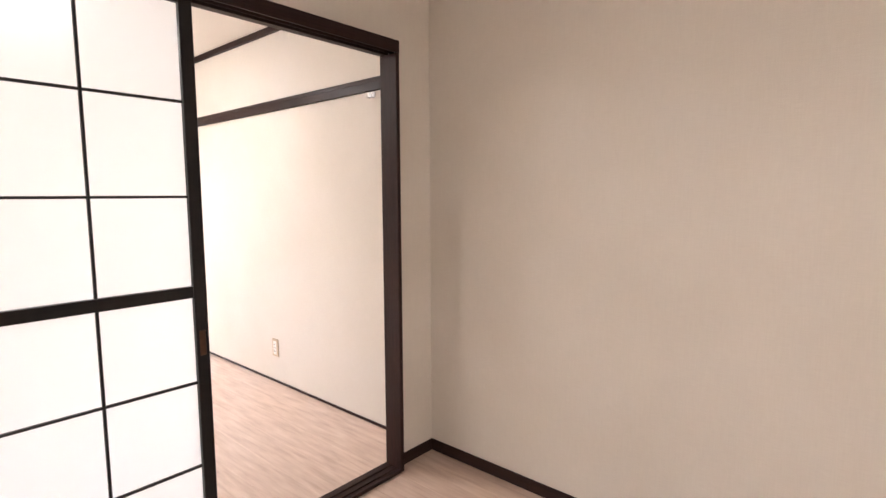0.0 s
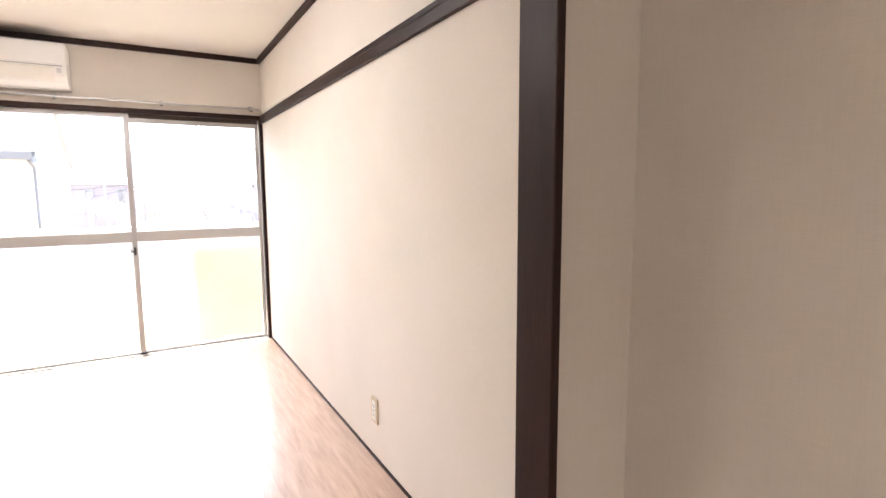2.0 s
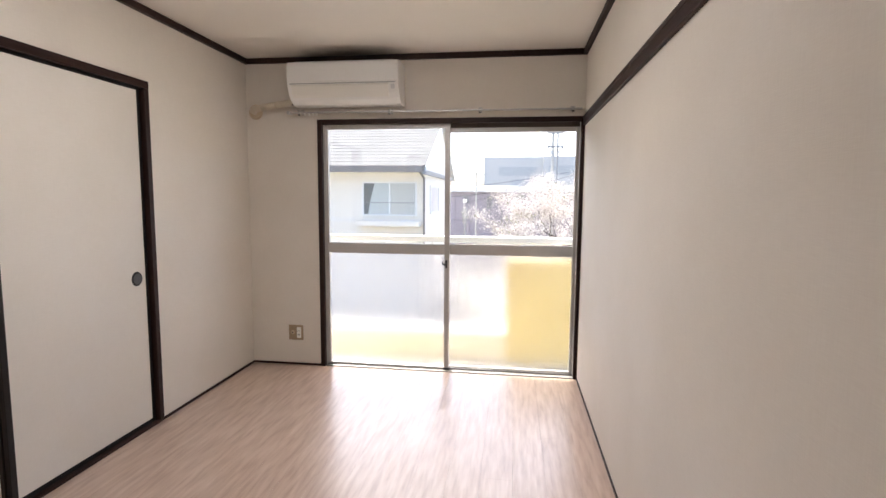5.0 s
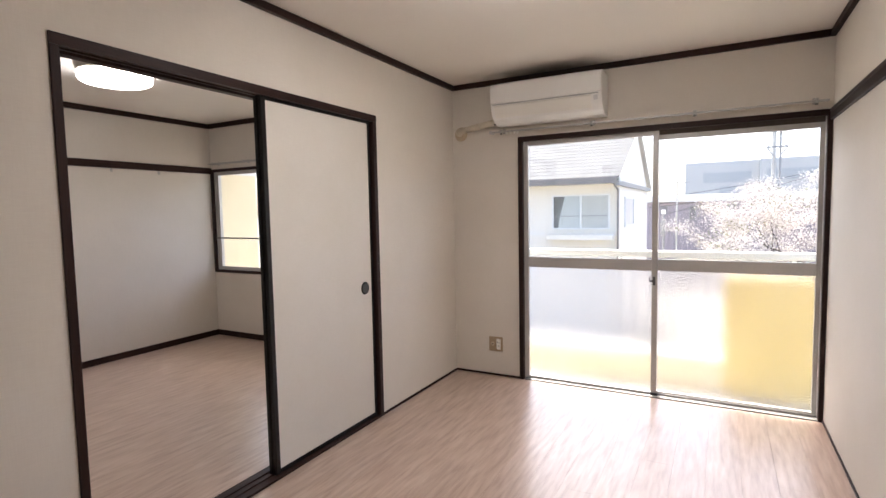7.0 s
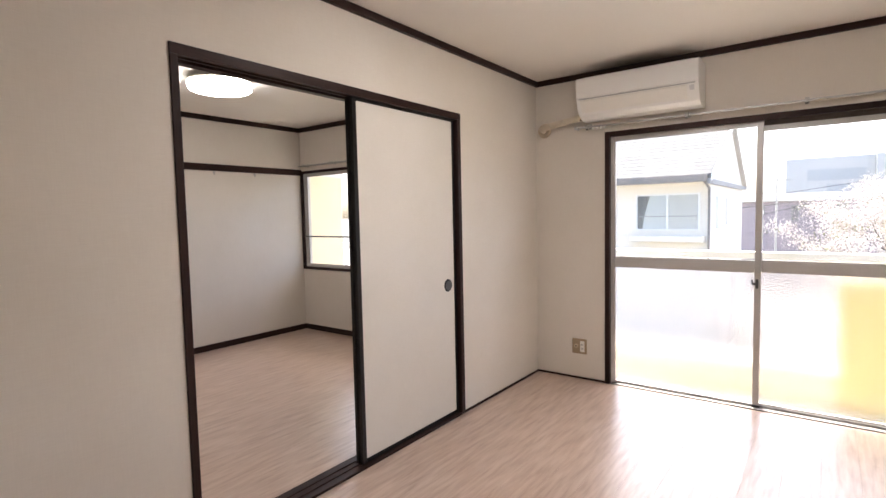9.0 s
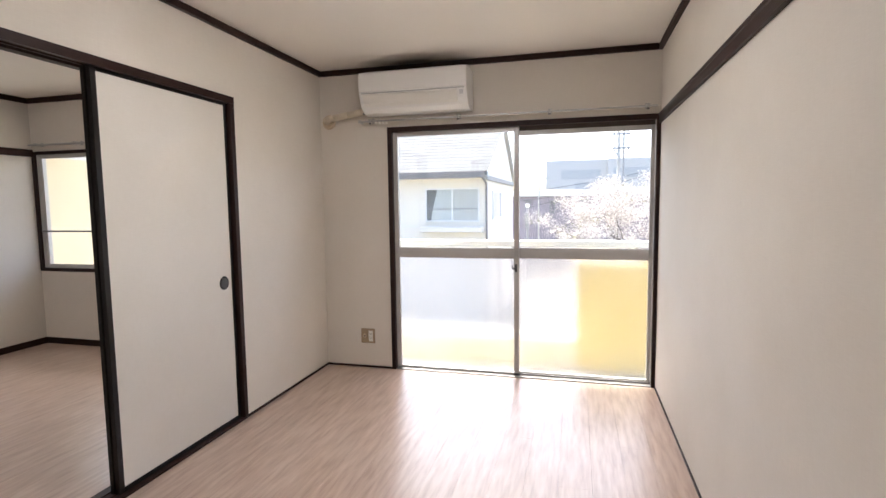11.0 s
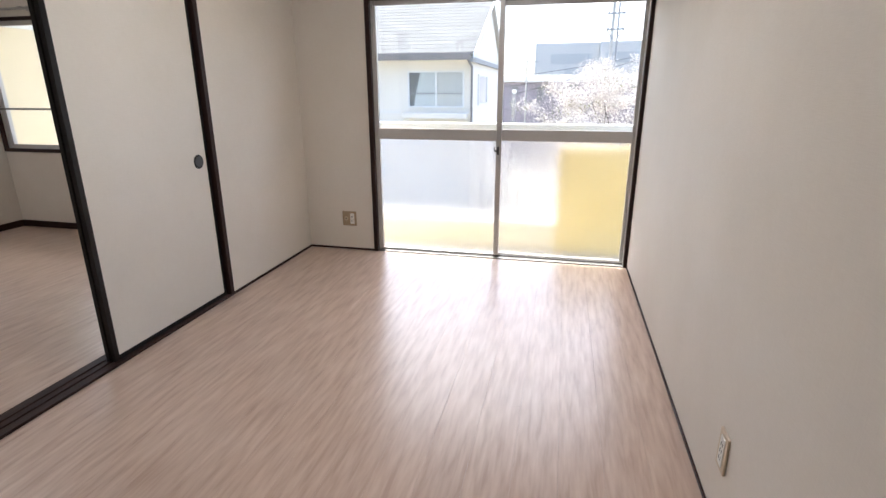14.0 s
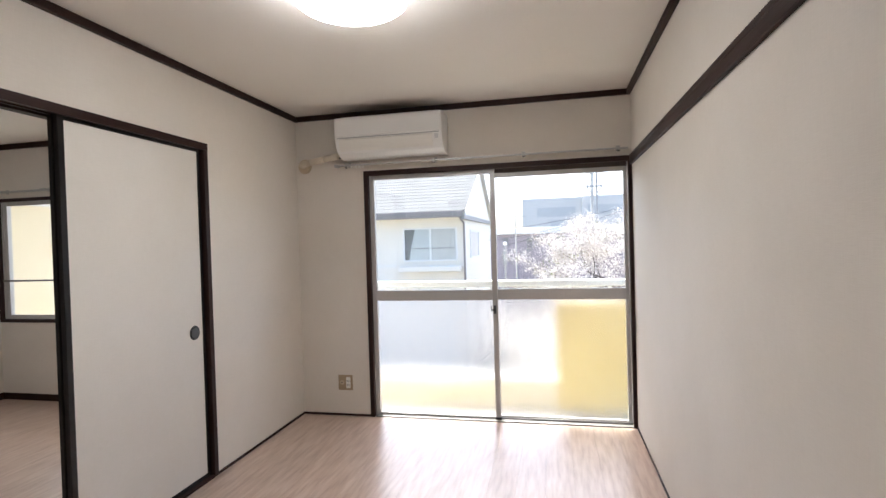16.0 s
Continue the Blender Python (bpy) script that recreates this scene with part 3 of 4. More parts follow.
part("display", prism([(-0.2240, 2.060), (-0.2165, 2.030), (-0.212, 2.030), (-0.2195, 2.060)], "x", AX1 - 0.052, AX1 - 0.026), M_ACL, ac, "small grey display window")
part("sticker", prism([(-0.2236, 2.062), (-0.2195, 2.048), (-0.2165, 2.048), (-0.2206, 2.062)], "x", AX0 + 0.03, AX0 + 0.27), M_ACL, ac, "pale strip")
part("intake_grille", boxes(*[(AX0 + 0.04, AX1 - 0.04, -0.19 + k * 0.016, -0.183 + k * 0.016, 2.225, 2.229) for k in range(11)]), M_ACD, ac, "grey top intake slats")

pipe = thing("air_conditioner_pipe", (-2.40, -0.03, 1.92), "cream taped pipe bending into a round wall cover", "pipe")
pb = bmesh.new()
PTS = [(-2.400, -0.012, 1.926), (-2.396, -0.050, 1.928), (-2.370, -0.072, 1.932), (-2.31, -0.078, 1.942), (-2.20, -0.080, 1.958), (-2.09, -0.082, 1.972), (-2.02, -0.084, 1.978)]
for a, b in zip(PTS, PTS[1:]):
    tube(pb, a, b, 0.024, 0.024, 14)
    bmesh.ops.create_uvsphere(pb, u_segments=14, v_segments=8, radius=0.024, matrix=Matrix.Translation(b))
part("taped_pipe", pb, M_CREAM, pipe, smooth=True)
fl = bmesh.new()
bmesh.ops.create_cone(fl, cap_ends=True, segments=30, radius1=0.056, radius2=0.046, depth=0.016, matrix=pose(-2.398, -0.009, 1.924, 90, 0, 0))
part("wall_cover", fl, M_IVORY, pipe, "round ivory wall cover")
part("drain_hose", tubes(((-2.07, -0.10, 1.955), (-1.985, -0.105, 1.952), 0.006), sides=10), M_SLOT, pipe, "thin dark hose")

# ---- socket plates ----
plate = thing("socket_plate", (-2.119, 0.0, 0.255), "square beige metal plate with aerial jack and socket", "socket")
part("plate", boxes((-2.177, -2.061, -0.007, -0.0005, 0.197, 0.313), bevel=0.002), M_PLATE, plate)
part("insert", boxes((-2.112, -2.078, -0.010, -0.006, 0.213, 0.297), bevel=0.001), M_WHITEP, plate, "ivory socket insert")
part("slot", boxes((-2.103, -2.100, -0.0108, -0.009, 0.262, 0.276), (-2.092, -2.089, -0.0108, -0.009, 0.262, 0.276), (-2.103, -2.100, -0.0108, -0.009, 0.232, 0.246), (-2.092, -2.089, -0.0108, -0.009, 0.232, 0.246)), M_SLOT, plate, "dark socket slots")
jk = bmesh.new()
bmesh.ops.create_cone(jk, cap_ends=True, segments=24, radius1=0.017, radius2=0.015, depth=0.004, matrix=pose(-2.145, -0.009, 0.255, 90, 0, 0))
jack = part("aerial_jack", jk, M_IVORY, plate, "round ivory aerial jack")
jk = bmesh.new()
bmesh.ops.create_cone(jk, cap_ends=True, segments=16, radius1=0.006, radius2=0.005, depth=0.006, matrix=pose(-2.145, -0.012, 0.255, 90, 0, 0))
part("jack_pin", jk, M_SLOT, jack, "dark jack centre")

sock = thing("wall_socket", (0.0, -2.325, 0.244), "ivory double wall socket low on the wall", "socket")
part("plate", boxes((-0.008, -0.0005, -2.360, -2.290, 0.184, 0.304), bevel=0.002), M_IVORY, sock)
part("insert", boxes((-0.0105, -0.007, -2.343, -2.307, 0.198, 0.290), bevel=0.001), M_WHITEP, sock, "white socket insert")
for z in (0.266, 0.244, 0.222):
    part("slot", boxes((-0.0112, -0.010, -2.333, -2.330, z - 0.006, z + 0.006), (-0.0112, -0.010, -2.320, -2.317, z - 0.006, z + 0.006)), M_SLOT, sock, "dark socket slots")


def rail_hook(x, y, z, side):
    t = thing("picture_hook", (x, y, z), "small clear plastic hook hung from the picture rail", "hook", "picture hooks")
    part("clip", boxes((x, x + side * 0.004, y - 0.010, y + 0.010, z, z + 0.028), bevel=0.001), M_HOOK, t)
    part("prong", boxes((x, x + side * 0.022, y - 0.003, y + 0.003, z - 0.004, z + 0.002), (x + side * 0.018, x + side * 0.022, y - 0.003, y + 0.003, z, z + 0.012), bevel=0.001), M_HOOK, t)
    return t


rail_hook(-0.002, -3.335, 1.767, -1)
rail_hook(-0.002, -3.365, 1.767, -1)
for y in (-1.02, -0.57):
    rail_hook(RX + 0.002, y, 1.737, 1)

# ---- west room window ----
window_2 = thing("window_2", (-4.60, 0.08, 0.70), "waist-high aluminium window in a dark wooden surround", "window", kind="structure")
WX0, WX1, WZ0, WZ1 = -5.455, -3.745, 0.70, 1.815
part("surround", boxes((WX0, WX0 + 0.035, RY - 0.012, RY + 0.012, WZ0, WZ1), bevel=0.002), M_DARKZ, window_2, "dark wooden surround")
part("surround", boxes((WX1 - 0.035, WX1, RY - 0.012, RY + 0.012, WZ0, WZ1), bevel=0.002), M_DARKZ, window_2, "dark wooden surround")
part("surround", boxes((WX0 + 0.035, WX1 - 0.035, RY - 0.012, RY + 0.012, WZ1 - 0.03, WZ1), bevel=0.002), M_DARKX, window_2, "dark wooden surround")
part("sill", boxes((WX0 + 0.035, WX1 - 0.035, RY - 0.014, RY + 0.012, WZ0, WZ0 + 0.03), bevel=0.002), M_DARKX, window_2, "dark wooden sill")
part("frame", boxes((WX0 + 0.035, WX0 + 0.055, RY + 0.012, RY + 0.08, WZ0 + 0.03, WZ1 - 0.03), (WX1 - 0.055, WX1 - 0.035, RY + 0.012, RY + 0.08, WZ0 + 0.03, WZ1 - 0.03),
                    (WX0 + 0.055, WX1 - 0.055, RY + 0.012, RY + 0.08, WZ1 - 0.045, WZ1 - 0.03), (WX0 + 0.055, WX1 - 0.055, RY + 0.012, RY + 0.08, WZ0 + 0.03, WZ0 + 0.045)), M_ALU, window_2, "aluminium frame")
WM = (WX0 + WX1) / 2
for x0, x1, y in ((WX0 + 0.055, WM + 0.02, RY + 0.018), (WM - 0.02, WX1 - 0.055, RY + 0.046)):
    s = part("sash", boxes((x0, x0 + 0.035, y, y + 0.025, WZ0 + 0.045, WZ1 - 0.045), (x1 - 0.035, x1, y, y + 0.025, WZ0 + 0.045, WZ1 - 0.045), (x0 + 0.035, x1 - 0.035, y, y + 0.025, WZ1 - 0.065, WZ1 - 0.045),
                           (x0 + 0.035, x1 - 0.035, y, y + 0.025, WZ0 + 0.045, WZ0 + 0.065), bevel=0.0015), M_ALU, window_2, "aluminium sash")
    g = part("pane", boxes((x0 + 0.035, x1 - 0.035, y + 0.010, y + 0.015, WZ0 + 0.065, WZ1 - 0.065)), M_CLEAR, s, "clear glass")
    g.visible_shadow = False
part("guard_bar", boxes((WX0 + 0.035, WX1 - 0.035, RY - 0.002, RY + 0.010, 1.066, 1.082), bevel=0.002), M_ALUD, window_2, "thin guard bar")
rail2 = thing("curtain_rail", (-4.6, -0.02, 1.87), "double steel curtain rail on brackets above window", "curtain rail")
for y in (RY - 0.070, RY - 0.036):
    part("track", boxes((-5.40, -3.66, y - 0.007, y + 0.007, 1.860, 1.872), bevel=0.002), M_STEEL, rail2)
for x in (-5.32, -4.86, -4.25, -3.75):
    part("bracket", boxes((x - 0.010, x + 0.010, RY - 0.080, RY, 1.874, 1.880), (x - 0.012, x + 0.012, RY - 0.004, RY, 1.854, 1.892), bevel=0.001), M_STEEL, rail2)

# ---- balcony ----
BF = -0.25
solid("balcony_floor", boxes((-6.0, 0.6, 0.15, 1.25, BF - 0.14, BF)), M_CONC, "pale concrete balcony floor", "balcony floor")
YP = 1.05
para = thing("balcony_parapet", (-2.6, YP + 0.07, BF), "low yellow rendered parapet with pale top and handrail", "parapet", kind="structure")
part("upstand", boxes((-6.0, -0.528, YP, YP + 0.13, BF, 0.020), bevel=0.004), M_YELLIT, para, "yellow rendered upstand, glare put into its colour")
part("coping", boxes((-6.0, -0.528, YP - 0.012, YP + 0.142, 0.020, 0.050), bevel=0.004), M_CONC, para, "pale concrete coping")
part("solid_panel", boxes((-0.528, 0.6, YP, YP + 0.13, BF, 0.728), bevel=0.004), M_YEL, para, "tall yellow rendered panel")
part("handrail", boxes((-6.0, 0.6, YP + 0.02, YP + 0.11, 0.876, 0.936), bevel=0.008), M_WHITE, para, "white painted handrail")
for k in range(48):
    x = -5.95 + k * 0.115
    if x < -0.545:
        part("baluster", boxes((x - 0.006, x + 0.006, YP + 0.058, YP + 0.072, 0.050, 0.876)), M_ALU, para)
for x in (-0.40, -0.05, 0.35):
    part("post", boxes((x - 0.015, x + 0.015, YP + 0.05, YP + 0.08, 0.728, 0.876)), M_WHITE, para)
solid("balcony_end_wall", boxes((-5.90, -5.72, 0.15, 0.87, BF - 0.14, 1.80)), M_YELLIT, "yellow rendered balcony end wall, sunlight in its colour", "wall")
solid("balcony_end_beam", boxes((-5.91, -5.71, 0.15, 0.88, 1.80, 2.469)), M_WHITE, "white painted beam over the balcony end wall", "beam")
solid("facade_lower", boxes((-6.0, 0.6, -7.35, 0.15, -3.3, BF - 0.001)), M_YEL, "yellow rendered storey below", "wall")

# Not in view: slab added so that its eave keeps direct sun off the room.
solid("added_eave", boxes((-6.2, 2.6, 0.37, 1.30, 2.47, 2.60), (-6.2, 0.8, -7.5, 0.37, 2.47, 2.60)), M_WHITE, "unseen white roof slab, added to keep sun out", "roof")

# ---- ground ----
GZ = -3.3
gm = bmesh.new()
bmesh.ops.create_grid(gm, x_segments=2, y_segments=2, size=900, matrix=Matrix.Translation((0, 0, GZ)))
solid("ground", gm, M_GROUND, "pale grey paved ground and lots", "ground")

# ---- neighbouring house ----
house = thing("house", (-9.0, 16.3, GZ), "white two-storey house with grey slate gable roof", "house")
HX, HY0, HY1, HE = -3.39, 13.0, 20.0, 2.12
HXL = -15.0
AY, AZ = 16.8, 4.35
part("wall", prism([(HY0, GZ), (HY1, GZ), (HY1, HE), (AY, AZ - 0.20), (HY0, HE)], "x", HXL, HX), M_SIDING, house, "white rendered walls")
for k in range(16):
    f0, f1 = k / 16, (k + 1) / 16
    ys, zs = HY0 - 0.55, 2.30
    y0, y1 = ys + (AY - ys) * f0, ys + (AY - ys) * f1 + 0.012
    z0, z1 = zs + (AZ + 0.05 - zs) * f0, zs + (AZ + 0.05 - zs) * f1
    part("roof_course", prism([(y0, z0 - 0.03), (y0, z0 + 0.004), (y1, z1 + 0.004), (y1, z1 - 0.03)], "x", HXL - 0.3, HX + 0.12), M_SLATE, house)
# Back slope coloured white to lighten its shaded underside and edge.
part("roof_back", prism([(AY, AZ + 0.03), (AY, AZ + 0.06), (HY1 + 0.5, 2.08), (HY1 + 0.5, 2.06)], "x", HXL - 0.3, HX + 0.12), M_WHITE, house)
part("rake_board", prism([(HY0 - 0.55, 2.10), (HY0 - 0.55, 2.26), (AY, AZ + 0.03), (HY1 + 0.5, 2.06), (HY1 + 0.5, 1.92), (AY, AZ - 0.12)], "x", HX + 0.12, HX + 0.15), M_WHITE, house, "white rake board")
part("fascia", boxes((HXL - 0.3, HX + 0.04, HY0 - 0.60, HY0 - 0.55, 2.08, 2.29), bevel=0.01), M_FASCIA, house, "grey-brown fascia and gutter")
part("soffit", boxes((HXL - 0.3, HX + 0.10, HY0 - 0.55, HY0, 2.08, 2.11)), M_SIDING, house)
part("gable_band", boxes((HX + 0.002, HX + 0.10, HY0 - 0.55, HY1 + 0.3, 2.02, 2.16)), M_GREYM, house, "grey band across the gable")
part("downpipe", tubes(((HX - 0.05, HY0 - 0.56, 2.08), (HX + 0.0, HY0 - 0.10, 1.90), 0.035), ((HX, HY0 - 0.08, 1.92), (HX, HY0 - 0.08, GZ), 0.035), sides=10), M_FASCIA, house, "grey-brown downpipe")
wx0, wx1, wz0, wz1 = -5.44, -3.69, 0.71, 1.735
hw = part("window", boxes((wx0 - 0.05, wx1 + 0.05, HY0 - 0.05, HY0 - 0.005, wz1, wz1 + 0.05), (wx0 - 0.05, wx1 + 0.05, HY0 - 0.07, HY0 - 0.005, wz0 - 0.05, wz0), (wx0 - 0.05, wx0, HY0 - 0.05, HY0 - 0.005, wz0, wz1),
                          (wx1, wx1 + 0.05, HY0 - 0.05, HY0 - 0.005, wz0, wz1), (-4.580, -4.525, HY0 - 0.05, HY0 - 0.005, wz0, wz1)), M_WHITE, house, "white sliding window")
part("pane", boxes((wx0, -4.580, HY0 - 0.020, HY0 - 0.015, wz0, wz1)), M_CLEAR, hw)
part("pane", boxes((-4.525, wx1, HY0 - 0.020, HY0 - 0.015, wz0, wz1)), M_CLEAR, hw)
part("curtain", prism([(-5.44, wz1), (-5.07, wz1), (-5.22, 1.15), (-5.30, wz0), (-5.44, wz0)], "y", HY0 - 0.012, HY0 - 0.008), M_DARKIN, hw, "dark drawn curtain")
part("curtain", prism([(-5.07, wz1), (-4.580, wz1), (-4.580, wz0), (-5.30, wz0), (-5.22, 1.15)], "y", HY0 - 0.012, HY0 - 0.008), M_LACE, hw, "pale net curtain")
part("curtain", boxes((-4.525, wx1, HY0 - 0.012, HY0 - 0.008, wz0, wz1)), M_CURT, hw, "grey net curtain")
part("bar", boxes((wx0, wx1, HY0 - 0.045, HY0 - 0.035, 1.08, 1.11)), M_GREYM, hw, "window guard bar")
part("window_ledge", boxes((-5.60, -3.50, HY0 - 0.35, HY0, 0.32, 0.50), bevel=0.02), M_SIDING, house, "white ledge under the window")
part("string_course", boxes((HXL, -5.75, HY0 - 0.03, HY0, 0.49, 0.55)), M_WHITE, house)
sw = part("window", boxes((HX, HX + 0.05, 14.05, 14.12, 0.70, 1.70), (HX, HX + 0.05, 15.95, 16.02, 0.70, 1.70), (HX, HX + 0.05, 14.12, 15.95, 1.64, 1.70), (HX, HX + 0.05, 14.12, 15.95, 0.70, 0.76)), M_WHITE, house, "narrow side window")
part("pane", boxes((HX + 0.004, HX + 0.012, 14.12, 15.95, 0.76, 1.64)), M_CURT, sw)

# ---- mauve building ----
mauve = thing("apartment_building", (0, 35, GZ), "mauve-grey clad building with a white flat roof edge", "building")
part("wall", boxes((-6.5, 9.0, 32.06, 40, GZ, 1.64)), M_PURP, mauve, "mauve-grey backing wall")
for k in range(31):
    part("panel", boxes((-6.5 + k * 0.5, -6.02 + k * 0.5, 32.0, 32.06, GZ, 1.64)), M_PURP, mauve)
part("roof_edge", boxes((-6.8, 9.3, 31.6, 40.2, 1.66, 2.08), bevel=0.03), M_WHITE, mauve, "white roof edge")
for x0, x1, z0, z1 in ((-3.95, -3.62, 0.90, 1.36), (-2.30, -2.0, 0.55, 1.36), (-1.35, -0.95, 1.16, 1.42), (-0.75, -0.35, 1.18, 1.42), (-0.15, 0.2, 1.18, 1.42), (1.1, 2.2, 0.2, 1.36)):
    w = part("window", boxes((x0 - 0.05, x1 + 0.05, 31.95, 31.999, z0 - 0.05, z1 + 0.05)), M_GREYM, mauve)
    part("pane", boxes((x0, x1, 31.93, 31.949, z0, z1)), M_DARKIN, w)

# ---- distant blue-grey building ----
blue = thing("office_building", (2, 65, GZ), "distant pale blue-grey office block with glazed band", "building")
part("wall", boxes((-4.2, 2.9, 60, 75, GZ, 6.20), bevel=0.05), M_BLUE, blue)
part("wall", boxes((2.9, 16, 59.2, 75, GZ, 6.22), bevel=0.05), M_BLUE, blue)
for x0, x1, z0, z1 in ((-2.4, 2.2, 3.9, 5.0), (-0.8, 1.2, 2.6, 3.5), (3.5, 11, 4.0, 5.1)):
    part("glazed_band", boxes((x0, x1, 59.15 if x0 > 2.8 else 59.95, 59.19 if x0 > 2.8 else 59.99, z0, z1)), M_BLUED, blue, "darker glazed band")

# ---- poles and wires ----


def pole(x, y, top, r, label):
    t = thing("utility_pole", (x, y, GZ), label, "pole", "poles")
    part("shaft", tubes(((x, y, GZ), (x, y, top), r, r * 0.75), sides=12), M_CONC, t)
    return t


up = pole(1.48, 24.0, 7.2, 0.10, "grey utility pole with cross arms and insulators")
part("shaft", tubes(((1.73, 24.1, 2.0), (1.73, 24.1, 7.0), 0.05), sides=10), M_GREYM, up, "thin second conduit")
for z in (3.9, 4.6):
    part("cross_arm", boxes((1.18, 2.03, 23.9, 23.98, z, z + 0.08)), M_GREYM, up)
    for x in (1.26, 1.93):
        part("insulator", tubes(((x, 23.94, z + 0.08), (x, 23.94, z + 0.28), 0.05, 0.03), sides=10), M_WHITE, up)
part("bracket", tubes(((1.23, 23.94, 3.9), (1.48, 23.94, 3.5), 0.03), ((1.98, 23.94, 3.9), (1.68, 23.94, 3.5), 0.03), sides=8), M_GREYM, up)
p2 = pole(-2.50, 24.0, 2.65, 0.05, "thin grey pole with a short arm")
part("arm", boxes((-2.51, -1.95, 23.98, 24.02, 2.50, 2.54)), M_GREYM, p2)
p3 = thing("street_lamp", (-3.09, 24.0, GZ), "short street lamp with boxy head", "street lamp")
part("post", tubes(((-3.09, 24, GZ), (-3.09, 24, 1.0), 0.06), sides=10), M_GREYM, p3)
part("head", boxes((-3.19, -2.99, 23.88, 24.12, 1.0, 1.20), bevel=0.03), M_WHITE, p3)
part("box", boxes((-3.2, -2.98, 23.80, 23.93, -0.1, 0.75), bevel=0.02), M_GREYM, p3)


def wire(a, b, sag):
    cu = bpy.data.curves.new("overhead_wire", "CURVE")
    cu.dimensions, cu.bevel_depth, cu.bevel_resolution = "3D", 0.012, 1
    sp = cu.splines.new("POLY")
    sp.points.add(20)
    for k in range(21):
        f = k / 20
        q = Vector(a).lerp(Vector(b), f)
        sp.points[k].co = (q.x, q.y, q.z - sag * 4 * f * (1 - f), 1)
    cu.materials.append(M_SLOT)
    return tagged(new("overhead_wire", cu), "black overhead wire strung between poles", "wire", "overhead wires")


wire((-3.0, 24, 1.0), (9, 20, 4.6), 0.2)
wire((-2.5, 24, 1.9), (9, 22, 4.2), 0.25)
wire((-3.5, 19, 1.3), (1.48, 24, 2.4), 0.2)

# ---- cherry tree in blossom ----
rng = random.Random(7)


def cherry_tree(x, y):
    t = thing("cherry_tree", (x, y, GZ), "cherry tree in pale pink blossom with dark limbs", "tree")
    base = Vector((x, y, GZ))
    fork = Vector((x + 0.1, y, -0.85))
    tb = bmesh.new()
    tube(tb, base, base.lerp(fork, 0.5) + Vector((0.08, 0, 0)), 0.26, 0.20, 10)
    tube(tb, base.lerp(fork, 0.5) + Vector((0.08, 0, 0)), fork, 0.20, 0.16, 10)
    part("trunk", tb, M_BARK, t)
    tips = []

    def grow(bm, a, d, length, r, depth):
        p = a
        for _ in range(3):
            d = (d + Vector((rng.uniform(-.25, .25), rng.uniform(-.25, .25), rng.uniform(-.12, .16)))).normalized()
            q = p + d * length / 3
            tube(bm, p, q, r, r * 0.8, 6)
            r *= 0.8
            p = q
            if depth <= 2:
                tips.append((p, d))
        if depth > 0:
            for _ in range(3 if depth > 1 else 4):
                nd = (d + Vector((rng.uniform(-.9, .9), rng.uniform(-.9, .9), rng.uniform(-.35, .45)))).normalized()
                grow(bm, p, nd, length * 0.68, r * 0.72, depth - 1)

    for k in range(6):
        ang = k * math.tau / 6 + rng.uniform(-.3, .3)
        lb = bmesh.new()
        grow(lb, fork, Vector((math.cos(ang), math.sin(ang) * 0.8, rng.uniform(0.30, 0.75) * (0.7 if math.cos(ang) < -0.2 else 1.15))).normalized(), 1.6, 0.065, 3)
        part("limb", lb, M_BARK, t)
    for dx, dz, reach in ((-1.0, 0.20, 2.1), (-1.0, 0.36, 1.7)):
        lb = bmesh.new()
        grow(lb, fork, Vector((dx, -0.15, dz)).normalized(), reach, 0.06, 3)
        part("limb", lb, M_BARK, t)
    vs, fs, lv, lf = [], [], [], []
    for p, d in tips:
        leafy = rng.random() < 0.10
        for _ in range(34):
            c = p + Vector((rng.gauss(0, .17), rng.gauss(0, .17), rng.gauss(0, .10)))
            u = Vector((rng.uniform(-1, 1), rng.uniform(-1, 1), rng.uniform(-1, 1))).normalized()
            w = u.orthogonal().normalized()
            s = rng.uniform(0.017, 0.037)
            v, f = (lv, lf) if leafy and rng.random() < 0.5 else (vs, fs)
            n = len(v)
            v += [c + u * s, c + w * s * .8, c - u * s, c - w * s * .8]
            f.append((n, n + 1, n + 2, n + 3))
    for name, v, f, m in (("crown", vs, fs, M_BLOS), ("young_leaves", lv, lf, M_LEAF)):
        me = bpy.data.meshes.new(name)
        me.from_pydata(v, [], f)
        me.materials.append(m)
        ob = new(name, me)
        ob.parent = t
        ob.matrix_parent_inverse = t.matrix_basis.inverted()
        tagged(ob, kind="stuff")
    return t


cherry_tree(2.35, 15.3)

# ---- floorboards ----
PW, PL, GAP = 0.1515, 1.818, 0.0004


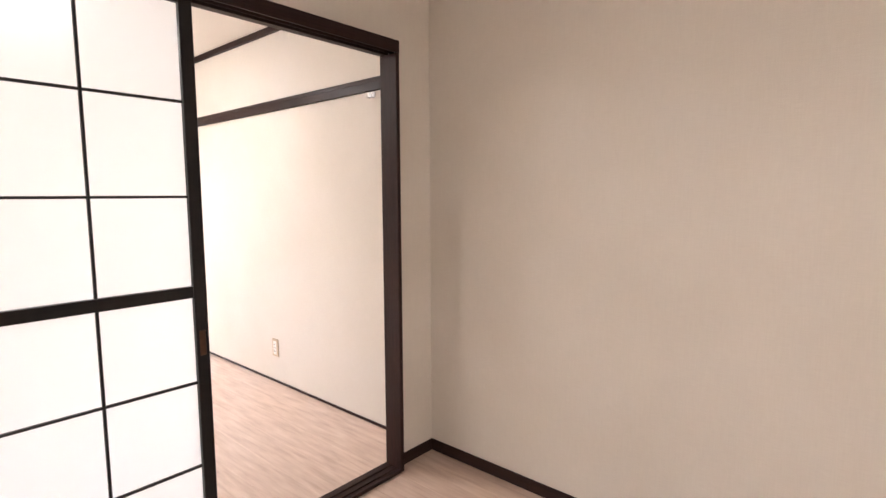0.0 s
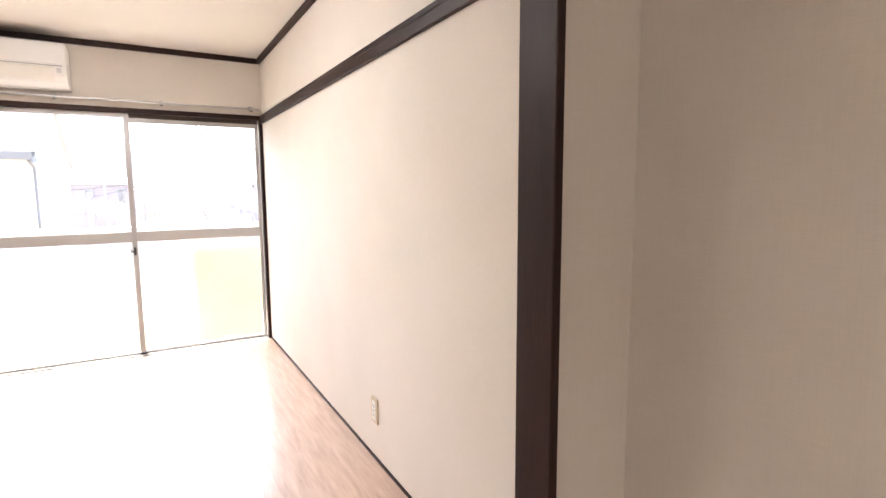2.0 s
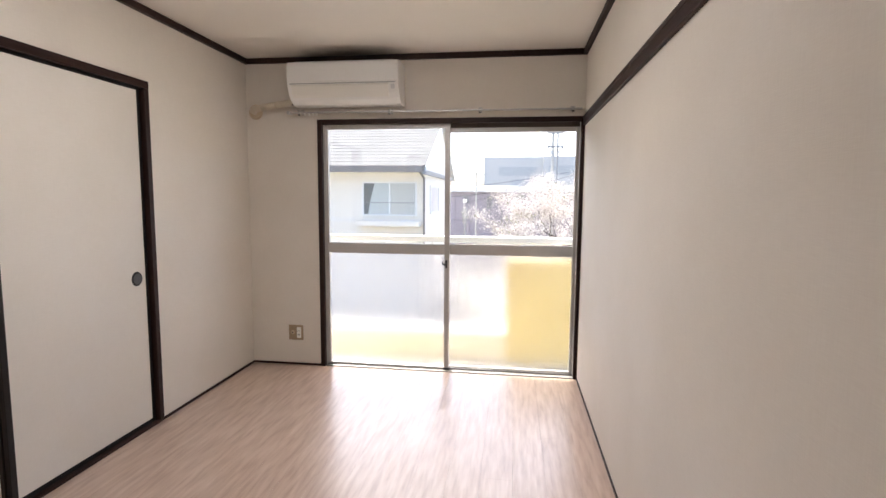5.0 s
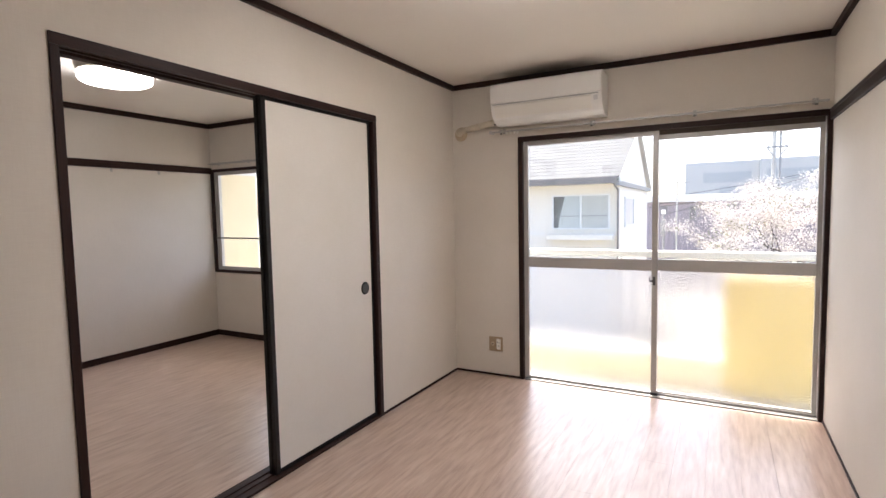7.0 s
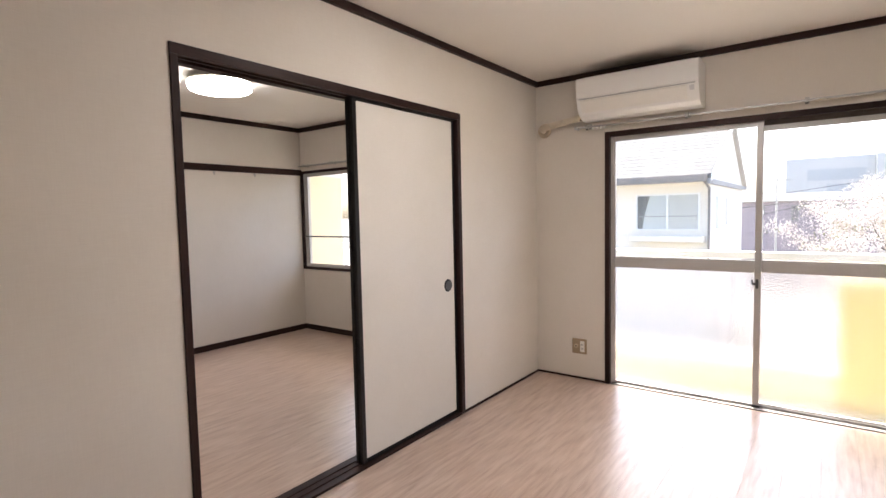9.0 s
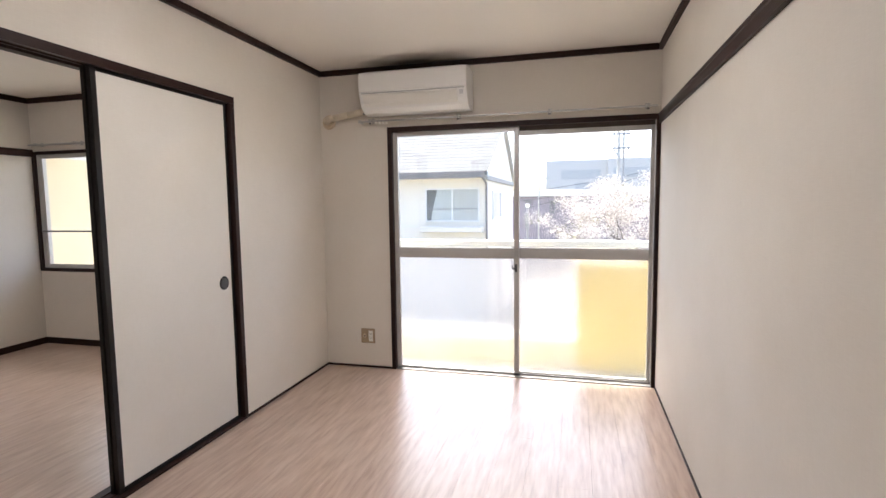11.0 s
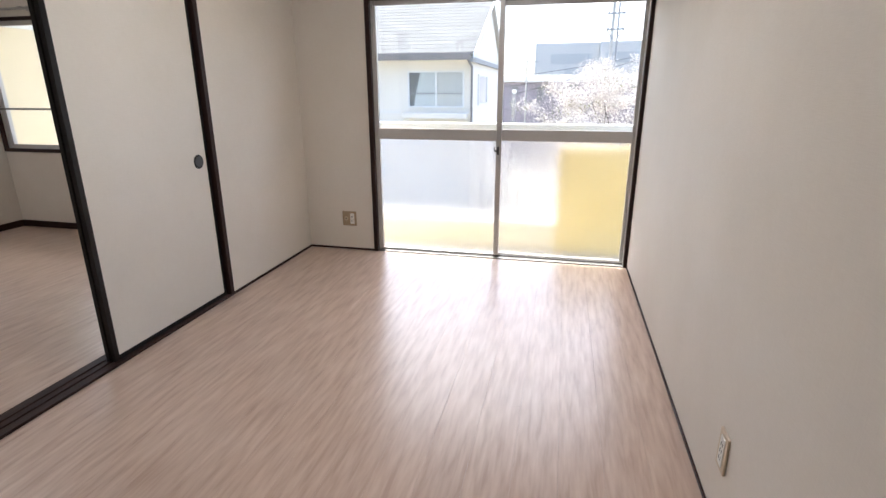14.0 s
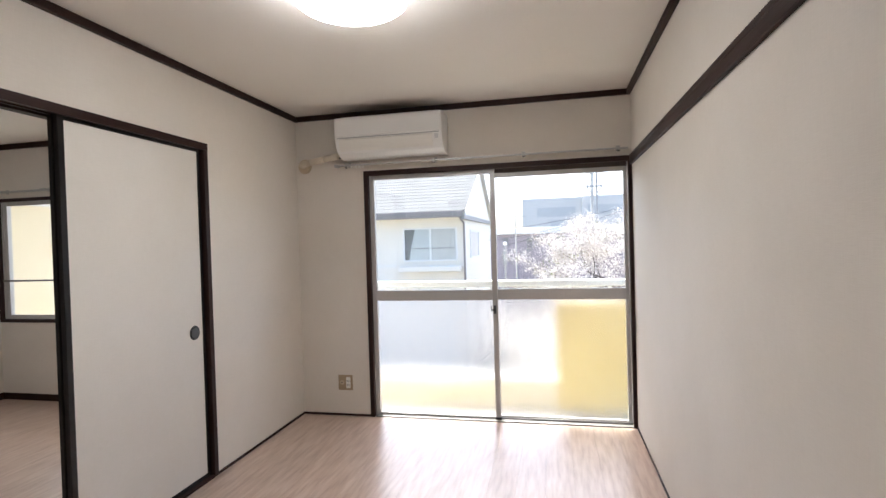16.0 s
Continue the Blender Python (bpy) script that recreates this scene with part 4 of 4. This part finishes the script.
def floorboards(name, label, x0, x1, y0, y1, start):
    f = solid(name, boxes((x0, x1, y0, y1, BASE, -0.012)), M_SUB, label, "floor")
    meshes = {}

    def board(a, b, c, d):
        key = (round(b - a, 4), round(d - c, 4))
        if key not in meshes:
            w, l, e = key[0] / 2 - GAP / 2, key[1] / 2 - 0.0001, 0.0006
            bm = bmesh.new()
            lo = [bm.verts.new((sx * w, sy * l, -0.012)) for sx, sy in ((-1, -1), (1, -1), (1, 1), (-1, 1))]
            mi = [bm.verts.new((sx * w, sy * l, -e)) for sx, sy in ((-1, -1), (1, -1), (1, 1), (-1, 1))]
            hi = [bm.verts.new((sx * (w - e), sy * l, 0)) for sx, sy in ((-1, -1), (1, -1), (1, 1), (-1, 1))]
            for p, q in ((lo, mi), (mi, hi)):
                for k in range(4):
                    bm.faces.new((p[k], p[(k + 1) % 4], q[(k + 1) % 4], q[k]))
            bm.faces.new(hi)
            meshes[key] = mesh_of("floorboard", bm, M_FLOOR)
        ob = new("floorboard", meshes[key])
        ob.location = ((a + b) / 2, (c + d) / 2, 0)
        ob.parent = f

    x, k = start, 0
    while x > x0 + 0.01:
        b, a = min(x, x1), max(x - PW, x0)
        if b > a + 0.004:
            y = y0 - (0, 0.9, 0.45, 1.35)[k % 4]
            while y < y1:
                c, d = max(y, y0), min(y + PL, y1)
                if d > c + 0.01:
                    board(a, b, c, d)
                y += PL
        x -= PW
        k += 1


floorboards("floor", "pale pink-beige wood-grain floorboards, satin finish", -2.467, 0.0, YS, 0.0, 0.0015)
floorboards("floor_west_room", "pale pink-beige wood-grain floorboards in the west room", RX, -2.597, YS, RY, -2.597 + 0.05)
floorboards("floor_kitchen", "pale pink-beige wood-grain kitchen floorboards", -3.2, KX, -7.2, KY - 0.005, KX + 0.03)
solid("floor_under_thresholds", boxes((-2.597, -2.467, YS, 0.0, BASE, -0.001), (-2.042, 0.0, KY - 0.005, YS, BASE, -0.001)), M_DARK, "dark sill bed under the sliding doors", "floor")
